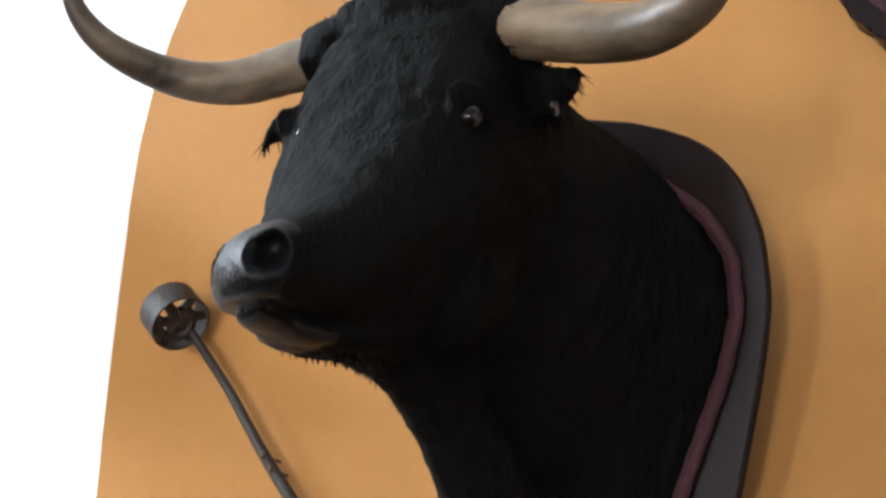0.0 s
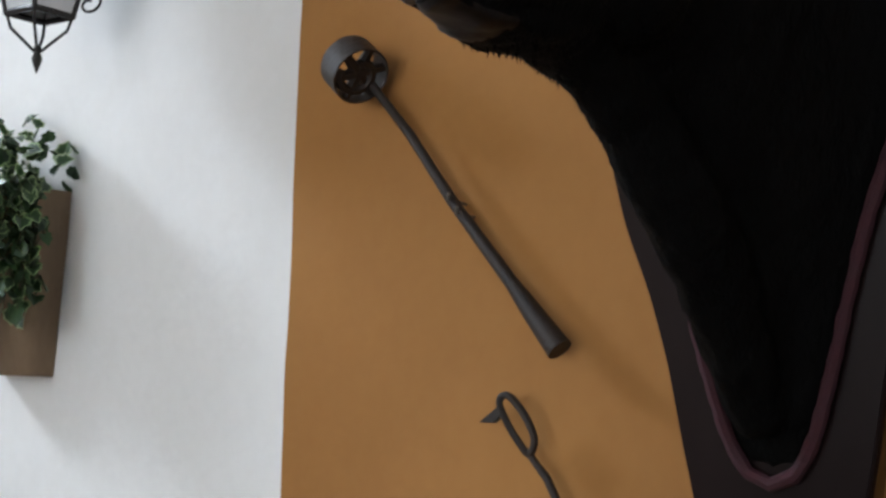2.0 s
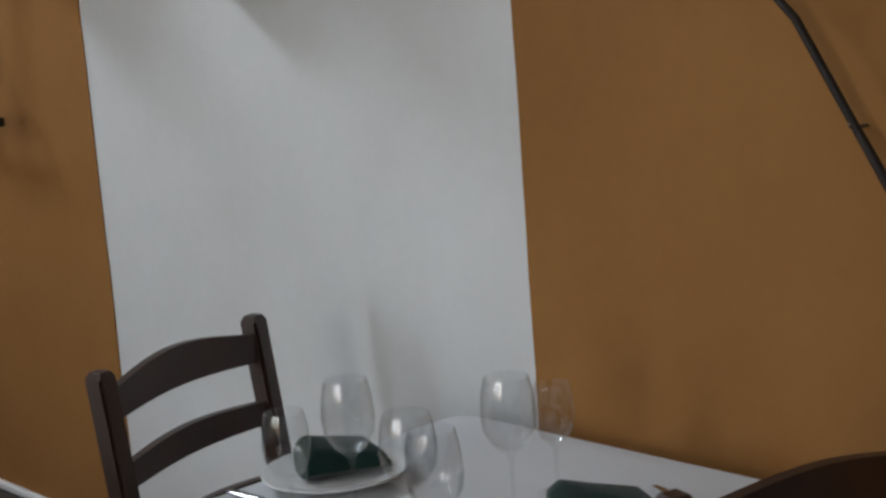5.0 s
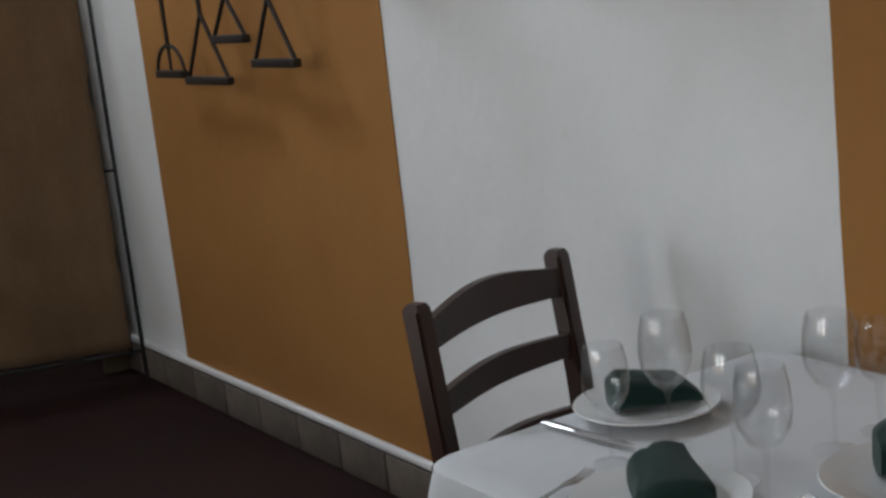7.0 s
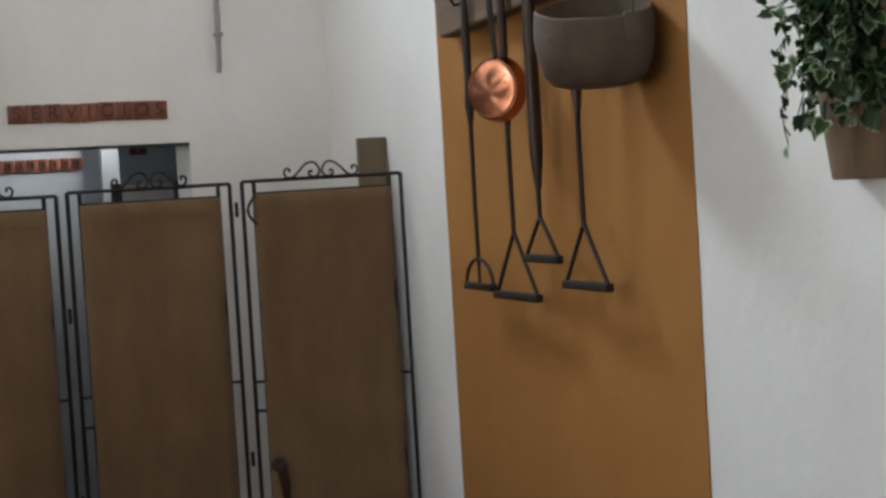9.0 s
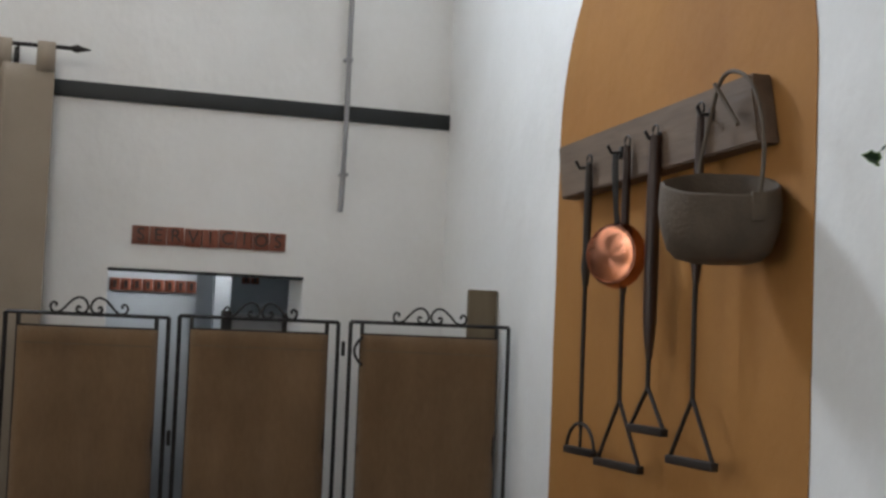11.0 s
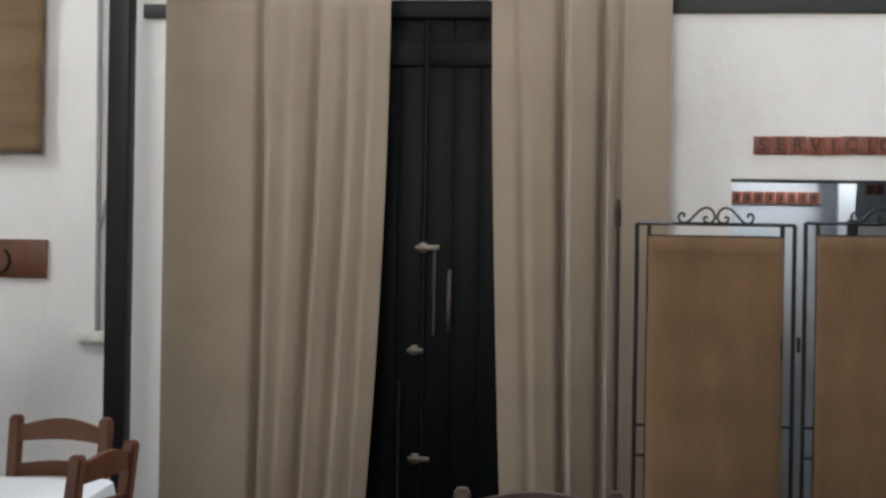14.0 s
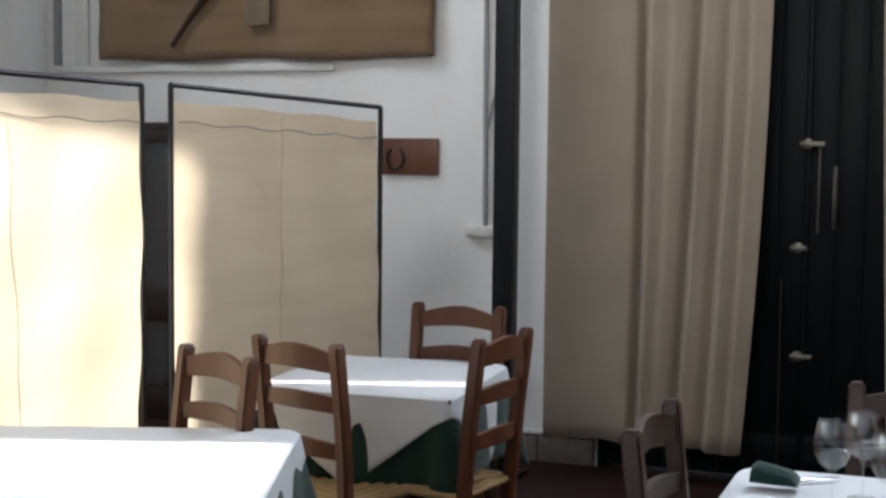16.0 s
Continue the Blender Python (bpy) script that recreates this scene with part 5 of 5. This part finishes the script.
    for x, y, z in ((1.483, 5.69, 1.58), (1.483, 5.69, 0.55), (0.797, 5.745, 1.2), (0.797, 5.745, 0.45)):
        part("hinge", tube(bmesh.new(), [(x - o.x, y - o.y, z - 0.03), (x - o.x, y - o.y, z + 0.03)], 0.008, 8), IRON, t)


def corner_plank():
    bm = bmesh.new()
    box(bm, 2.018, 2.146, 5.67, 5.698, 0.0, 1.85, 0.004)
    solid("plank", bm, POSTW, "old grey wooden plank standing in the corner", "plank")


def leaning_stick():
    bm = bmesh.new()
    tube(bm, [(0.075, 5.52, 0.0), (0.074, 5.51, 0.8), (0.07, 5.5, 1.66)], [0.008, 0.008, 0.008], 8)
    box(bm, 0.03, 0.12, 5.47, 5.57, 0.0, 0.012, 0.004)
    tube(bm, [(0.07, 5.5, 1.655), (0.07, 5.5, 1.70), (0.07, 5.5, 1.765)], [0.011, 0.013, 0.006], 8)
    solid("stand_pole", bm, RUST, "thin brown iron pole standing by the curtain", "pole")


def tall_screen():
    """The second screen: two tall cloth panels between slim posts, lit from behind."""
    t = thing("cloth_screen", "black framed folding screen with pale burlap panels", "screen", pose(-2.55, 4.0, 0))
    o = Vector((-2.55, 4.0, 0))
    for a, b, za, zb in (((-2.60, 3.965), (-2.302, 5.035), 1.737, 1.690), ((-2.645, 3.86), (-2.94, 2.80), 1.733, 1.765)):
        A, B = Vector((*a, 0)) - o, Vector((*b, 0)) - o
        d, L = (B - A).normalized(), (B - A).length
        P = lambda s, z: A + d * s + Vector((0, 0, z))
        top = lambda s: za + (zb - za) * s / L
        fr = bmesh.new()
        for s in (0.0, L):
            tube(fr, [P(s, 0), P(s, top(s))], 0.011, 6)
        tube(fr, [P(0, za), P(L, zb)], 0.010, 6)
        tube(fr, [P(0, 0.12), P(L, 0.12)], 0.008, 6)
        panel = part("panel_frame", fr, IRON, t)
        n, m = 20, 30
        cl = bmesh.new()
        nrm = Vector((d.y, -d.x, 0))
        g = [[cl.verts.new(P(0.012 + (L - 0.024) * i / n, 0.14 + (top(L * i / n) - 0.055 - 0.004 * math.sin(i * 0.8) - 0.14) * k / m) + nrm * (0.010 * math.sin(i * 0.9 + k * 0.22) + 0.006 * math.sin(k * 0.8 + i * 0.3))) for i in range(n + 1)] for k in range(m + 1)]
        for k in range(m):
            for i in range(n):
                cl.faces.new((g[k][i], g[k][i + 1], g[k + 1][i + 1], g[k + 1][i]))
        part("cloth", cl, BURLAP2, panel, "pale burlap cloth")
        seam = bmesh.new()
        tube(seam, [P(L * 0.47 + 0.006 * math.sin(k * 1.1), 0.16 + (top(L * 0.47) - 0.24) * k / 20) + nrm * 0.016 for k in range(21)], 0.0014, 5)
        part("panel_seam", seam, BURLAP2, panel, "joining seam in the burlap")
        hem = bmesh.new()
        for sg in (1, -1):
            tube(hem, [P(0.02 + (L - 0.04) * i / 16, top(L * i / 16) - 0.125 + 0.006 * math.sin(i * 1.7)) + nrm * sg * 0.018 for i in range(17)], 0.0017, 5)
        part("hem_seam", hem, BARK, panel, "brown stitched hem")


double_door()
curtain_rod()
curtain(-1.965, -0.935, 0.17, 2.70, 5, [(0.455, 0.08, 0.022, 0.16), (0.57, 0.016, 0.03, 0.07), (0.70, 0.06, 0.022, 0.10), (0.84, 0.04, 0.024, 0.08), (0.93, 0.02, 0.02, 0.05)], lambda u, f: -0.10 * (f ** 2) * u * (1 if u > 0.5 else 0.4), "beige linen tab-top curtain")
curtain(-0.485, 0.305, 0.17, 2.725, 11, [(0.19, 0.03, 0.03, 0.12), (0.41, 0.13, 0.026, 0.13), (0.64, 0.11, 0.022, 0.06), (0.73, 0.04, 0.02, 0.14)], lambda u, f: 0.08 * (f ** 1.5) * (1 - u), "beige linen tab-top curtain gathered aside")
beam_strip()
passage_shadow_line()
cable_pipe()
emergency_light()
letter_sign()
passage_signs()
framed_panel()
iron_column()
wall_socket()
horseshoe_board()
picture_rail()
burlap_banner()
glazed_cabinet()
iron_screen()
corner_plank()
leaning_stick()
tall_screen()


# ---- tables, chairs and tableware ----
def dining_chair(m, wood, label, hw=0.195):
    t = thing("dining_chair", label, "chair", m, group="ladder-back dining chairs")
    for s in (1, -1):
        bm = bmesh.new()
        pts = [(s * (hw - 0.01), 0.19, 0.0), (s * (hw - 0.005), 0.20, 0.44), (s * hw, 0.222, 0.70), (s * hw, 0.25, 0.94)]
        rings = []
        for x, y, z in pts:
            q = 0.021
            rings.append([(x - q, y - q, z), (x + q, y - q, z), (x + q, y + q, z), (x - q, y + q, z)])
        rings.append([(x - 0.012, y - 0.012, 0.955) for x, y in ((s * hw, 0.25),)] + [(s * hw + 0.012, 0.238, 0.955), (s * hw + 0.012, 0.262, 0.955), (s * hw - 0.012, 0.262, 0.955)])
        loft(bm, rings)
        bmesh.ops.bevel(bm, geom=[e for e in bm.edges if abs((e.verts[0].co - e.verts[1].co).z) > 0.05], offset=0.006, segments=2, affect="EDGES")
        part("back_post", bm, wood, t)
        bm = bmesh.new()
        box(bm, s * hw - 0.02, s * hw + 0.02, -0.215, -0.175, 0.0, 0.455, 0.006)
        part("leg", bm, wood, t)
        for z in (0.15, 0.28):
            part("stretcher", tube(bmesh.new(), [(s * (hw - 0.004), -0.19, z), (s * (hw - 0.004), 0.19, z)], 0.011, 8), wood, t)
    for z in (0.20, 0.33):
        part("stretcher", tube(bmesh.new(), [(-hw, -0.195, z), (hw, -0.195, z)], 0.011, 8), wood, t)
    for z, h, arc in ((0.893, 0.056, 0.026), (0.765, 0.046, 0.012), (0.62, 0.046, 0.012)):
        bm = bmesh.new()
        n = 14
        rings = []
        for i in range(n + 1):
            u = i / n
            x = -hw + 0.016 + (2 * hw - 0.032) * u
            b = math.sin(math.pi * u)
            y = 0.195 + (z - 0.44) * 0.105 + 0.022 * b
            up = arc * b ** 1.2
            rings.append([(x, y - 0.009, z - h / 2 + 0.3 * up), (x, y + 0.009, z - h / 2 + 0.3 * up), (x, y + 0.009, z + h / 2 + up), (x, y - 0.009, z + h / 2 + up)])
        loft(bm, rings)
        part("back_slat", bm, wood, t)
    bm = bmesh.new()
    for k in range(4):
        a, b = [((-1, -1), (1, -1)), ((1, -1), (1, 1)), ((1, 1), (-1, 1)), ((-1, 1), (-1, -1))][k]
        for j in range(9):
            f = 1 - j / 9
            tube(bm, [(a[0] * hw * f, a[1] * 0.195 * f, 0.452 + 0.006 * (j % 2)), (b[0] * hw * f, b[1] * 0.195 * f, 0.452 + 0.006 * (j % 2))], 0.0125, 6)
    part("seat", bm, RUSH, t, "woven rush seat")
    return t


def drape(bm, a, b, z, hem, wave, freq, lift, rad=0.05):
    """A cloth over a table a x b (half sizes); hem(s, corner) gives its drop along a side (s from -1 to 1)."""
    loop = []
    for k, (cx, cy) in enumerate(((1, 1), (-1, 1), (-1, -1), (1, -1))):
        for i in range(7):
            g = math.pi / 2 * (k + i / 6)
            loop.append((cx * (a - rad) + rad * math.cos(g), cy * (b - rad) + rad * math.sin(g), math.cos(g), math.sin(g)))
        nx, ny = ((-1, 1), (-1, -1), (1, -1), (1, 1))[k]
        x1, y1 = nx * (a - rad), ny * (b - rad)
        g = math.pi / 2 * (k + 1)
        sx, sy = loop[-1][0], loop[-1][1]
        ex, ey = x1 + rad * math.cos(g), y1 + rad * math.sin(g)
        for i in range(1, 26):
            f = i / 26
            loop.append((sx + (ex - sx) * f, sy + (ey - sy) * f, math.cos(g), math.sin(g)))
    rings = []
    for s in (0.15, 0.4, 0.7, 0.9):
        rings.append([(x * s, y * s, z + lift + 0.0012 * noise.noise(Vector((x * s * 7, y * s * 7, z)))) for x, y, _, _ in loop])
    for q in range(11):
        ring = []
        for k, (x, y, nx, ny) in enumerate(loop):
            s = x / a if abs(ny) > abs(nx) else y / b
            corner = min(1.0, max(0.0, (min(abs(x) / a, abs(y) / b) - 0.80) / 0.2))
            d = hem(s, corner)
            h = max(0.0, (q - 1) / 9) * d
            out = (0.0 if q == 0 else 0.007 + lift) + h * (0.05 + 0.28 * corner) + wave * math.sin(k * freq + 0.7 * math.sin(k * 0.37)) * min(1, h / 0.2)
            ring.append((x + nx * out, y + ny * out, z + lift - (0.006 if q == 1 else 0.0) - h))
        rings.append(ring)
    loft(bm, rings, cap=False)
    bm.faces.new([v for v in list(bm.verts)[:len(loop)]])
    return bm


def dining_table(x, y, turn, a, b, label, hang=0.30):
    m = pose(x, y, 0, 0, 0, turn)
    t = thing("dining_table", "square wooden dining table under cloths", "table", m, group="dining tables")
    part("tabletop", box(bmesh.new(), -a, a, -b, b, 0.715, 0.745, 0.006), WOOD, t)
    for sx in (1, -1):
        for sy in (1, -1):
            q, r = sx * (a - 0.06), sy * (b - 0.06)
            part("leg", box(bmesh.new(), q - 0.03, q + 0.03, r - 0.03, r + 0.03, 0.0, 0.655, 0.005), WOOD, t)
    part("apron", box(bmesh.new(), -a + 0.03, a - 0.03, -b + 0.03, b - 0.03, 0.655, 0.714, 0.003), WOOD, t)
    bm = bmesh.new()
    drape(bm, a, b, 0.747, lambda s, c: hang * (1 + 0.35 * c), 0.014, 0.46, 0.0)
    under = solid("tablecloth", bm, GREENC, "dark green under-cloth hanging in folds over table", "tablecloth")
    under.matrix_world = m
    bm = bmesh.new()
    drape(bm, a, b, 0.747, lambda s, c: 0.05 + 0.26 * max(0, 1 - abs(s)), 0.005, 0.6, 0.0045)
    over = solid("tablecloth", bm, LINEN, label, "tablecloth")
    over.matrix_world = m
    for ob in (under, over):
        ob.modifiers.new("thickness", "SOLIDIFY").thickness = 0.0015


def wine_glass(x, y, h=0.205, r=0.042):
    t = thing("wine_glass", "empty clear stemmed wine glass on white cloth", "glass", pose(x, y, 0.755), group="wine glasses")
    k = h / 0.205
    bm = bmesh.new()
    lathe(bm, [(0.0, 0.0), (0.033 * k, 0.0), (0.034 * k, 0.002), (0.02 * k, 0.004), (0.006, 0.008)], 26)
    part("foot", bm, GLASS, t)
    bm = bmesh.new()
    lathe(bm, [(0.006, 0.008), (0.0038, 0.02), (0.0035, 0.07 * k), (0.006, 0.088 * k)], 12)
    part("stem", bm, GLASS, t)
    bm = bmesh.new()
    lathe(bm, [(0.004, 0.088 * k), (r * 0.62, 0.104 * k), (r * 0.93, 0.126 * k), (r, 0.148 * k), (r * 0.93, 0.18 * k), (r * 0.8, h), (r * 0.8 - 0.0015, h), (r * 0.91, 0.18 * k), (r * 0.97, 0.148 * k), (r * 0.9, 0.128 * k), (r * 0.58, 0.107 * k), (0.0, 0.094 * k)], 30)
    part("bowl", bm, GLASS, t)


def tumbler(x, y):
    t = thing("tumbler", "empty clear water tumbler on white cloth", "glass", pose(x, y, 0.755), group="tumblers")
    bm = bmesh.new()
    lathe(bm, [(0, 0), (0.028, 0), (0.031, 0.01), (0.038, 0.05), (0.040, 0.11), (0.0385, 0.11), (0.0365, 0.05), (0.029, 0.014), (0, 0.012)], 28)
    part("bowl", bm, GLASS, t)


def plate(x, y, r=0.135):
    t = thing("dinner_plate", "white china dinner plate on white cloth", "plate", pose(x, y, 0.755), group="dinner plates")
    bm = bmesh.new()
    lathe(bm, [(0, 0.002), (r * 0.6, 0.0), (r * 0.66, 0.004), (r * 0.98, 0.017), (r, 0.019), (r * 0.99, 0.021), (r * 0.72, 0.012), (r * 0.63, 0.007), (0, 0.006)], 48)
    part("dish", bm, CHINA, t)


def napkin(x, y, turn, size=0.85):
    """A thick cloth folded over into a roll with a loose lower leaf."""
    bm = bmesh.new()
    n = 24
    rings = []
    for i in range(17):
        u = i / 16
        end = min(1.0, 0.35 + 5 * u, 0.55 + 4 * (1 - u)) ** 0.5
        w = (0.066 - 0.020 * u) * (0.9 + 0.1 * end)
        hgt = (0.046 + 0.034 * u) * end
        ring = []
        for k in range(n):
            g = 2 * math.pi * k / n
            cx, sn = math.cos(g), math.sin(g)
            px = w * math.copysign(abs(cx) ** 0.75, cx) * (1.0 if sn > -0.3 else 1.06)
            pz = hgt * (0.5 + 0.5 * math.copysign(abs(sn) ** 0.8, sn)) + 0.003
            crease = 0.006 * math.exp(-((g - 2.5 + 0.4 * u) / 0.16) ** 2) + 0.004 * math.exp(-((g - 0.9 - 0.3 * u) / 0.2) ** 2)
            px -= crease * cx
            pz -= crease * max(0, sn)
            ring.append((px + 0.014 * (pz / 0.06) + 0.003 * math.sin(u * 5 + k * 0.5), -0.085 + 0.17 * u + 0.010 * (pz / 0.06) * (0.5 - u), pz))
        rings.append(ring)
    loft(bm, rings)
    ob = solid("napkin", bm, NAPKIN, "folded dark green cloth napkin on plate", "napkin", group="napkins")
    ob.matrix_world = pose(x, y, 0.764, 0, 0, turn) @ Matrix.Diagonal((size, size, size, 1))


def cutlery(kind, x0, y0, x1, y1):
    d = Vector((x1 - x0, y1 - y0, 0))
    L = d.length
    m = Matrix.Translation((x0, y0, 0.7585)) @ Matrix.Rotation(math.atan2(d.y, d.x), 4, "Z")
    bm = bmesh.new()
    if kind == "fork":
        tube(bm, [(0, 0, 0.001), (0.02, 0, 0.001), (L * 0.35, 0, 0.003), (L * 0.62, 0, 0.005), (L * 0.72, 0, 0.004)], [0.008, 0.010, 0.006, 0.004, 0.009], 8, 0.3)
        for s in (-1.5, -0.5, 0.5, 1.5):
            tube(bm, [(L * 0.72, s * 0.005, 0.003), (L * 0.86, s * 0.006, 0.002), (L, s * 0.0055, 0.007)], [0.003, 0.0022, 0.0012], 6, 0.5)
    else:
        tube(bm, [(0, 0, 0.002), (0.02, 0, 0.003), (L * 0.4, 0, 0.004)], [0.007, 0.009, 0.006], 8, 0.5)
        tube(bm, [(L * 0.4, 0, 0.004), (L * 0.5, 0, 0.004), (L * 0.85, 0.002, 0.004), (L, 0.006, 0.004)], [0.006, 0.010, 0.010, 0.002], 8, 0.15)
    ob = solid("table_" + kind, bm, SILVER, "polished steel table %s on white cloth" % kind, kind)
    ob.matrix_world = m


def posts(p, q, back):
    """The chair's pose from where its two post tops stand; back is the side its back is on."""
    p, q = Vector((*p, 0)), Vector((*q, 0))
    d = (q - p).normalized()
    n = Vector((-d.y, d.x, 0))
    if n.dot(Vector((*back, 0))) < 0:
        n = -n
    c = (p + q) / 2 - n * 0.25
    return Matrix.Translation(c) @ Matrix.Rotation(math.atan2(-n.x, n.y), 4, "Z")


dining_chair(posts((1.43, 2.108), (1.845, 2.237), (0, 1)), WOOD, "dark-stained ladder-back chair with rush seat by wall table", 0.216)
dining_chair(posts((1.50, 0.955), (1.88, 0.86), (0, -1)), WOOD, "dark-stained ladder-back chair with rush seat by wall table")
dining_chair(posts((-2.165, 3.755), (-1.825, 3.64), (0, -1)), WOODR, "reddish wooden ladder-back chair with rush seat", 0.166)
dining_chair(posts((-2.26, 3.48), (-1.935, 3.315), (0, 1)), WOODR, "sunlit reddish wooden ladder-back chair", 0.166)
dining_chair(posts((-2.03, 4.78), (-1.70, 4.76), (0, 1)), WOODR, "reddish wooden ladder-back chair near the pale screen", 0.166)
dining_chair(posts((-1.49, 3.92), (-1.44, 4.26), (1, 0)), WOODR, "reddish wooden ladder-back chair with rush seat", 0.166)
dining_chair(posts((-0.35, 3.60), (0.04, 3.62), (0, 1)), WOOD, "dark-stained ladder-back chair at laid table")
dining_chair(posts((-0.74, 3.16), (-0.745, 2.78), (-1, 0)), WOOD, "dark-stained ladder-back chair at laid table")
dining_table(1.685, 1.465, 0, 0.385, 0.44, "white tablecloth laid for dinner over green cloth")
dining_table(-2.10, 2.80, 20, 0.45, 0.45, "bright white tablecloth in sunlight over green cloth")
dining_table(-1.97, 4.33, 4, 0.34, 0.36, "white tablecloth over green cloth")
dining_table(-0.16, 2.98, 0, 0.44, 0.44, "white tablecloth laid for dinner over green cloth")
for x, y, r in ((1.41, 1.475, 0.13), (1.675, 1.80, 0.125), (1.70, 1.26, 0.14)):
    plate(x, y, r)
napkin(1.415, 1.475, -30, 0.88)
napkin(1.69, 1.80, 70, 0.85)
napkin(1.735, 1.265, 48, 0.95)
for x, y, h, r in ((1.477, 1.656, 0.19, 0.037), (1.586, 1.641, 0.215, 0.042), (1.483, 1.338, 0.215, 0.040), (1.731, 1.44, 0.215, 0.043), (1.835, 1.445, 0.18, 0.033), (1.55, 1.465, 0.20, 0.043)):
    wine_glass(x, y, h, r)
cutlery("fork", 1.239, 1.596, 1.426, 1.647)
cutlery("knife", 1.52, 1.888, 1.536, 1.678)
cutlery("fork", 1.525, 1.133, 1.554, 1.342)
cutlery("knife", 1.36, 1.25, 1.47, 1.33)
cutlery("knife", 1.93, 1.33, 1.86, 1.16)
# the laid table in the middle of the room
napkin(-0.50, 3.20, 90, 0.65)
for x, y, h, r in ((-0.357, 3.053, 0.20, 0.042), (-0.30, 3.18, 0.20, 0.042), (-0.227, 2.945, 0.20, 0.042), (-0.171, 3.139, 0.20, 0.042), (-0.114, 3.03, 0.20, 0.038)):
    wine_glass(x, y, h, r)
tumbler(0.03, 3.12)
cutlery("knife", -0.46, 3.28, -0.36, 3.34)
skirting()
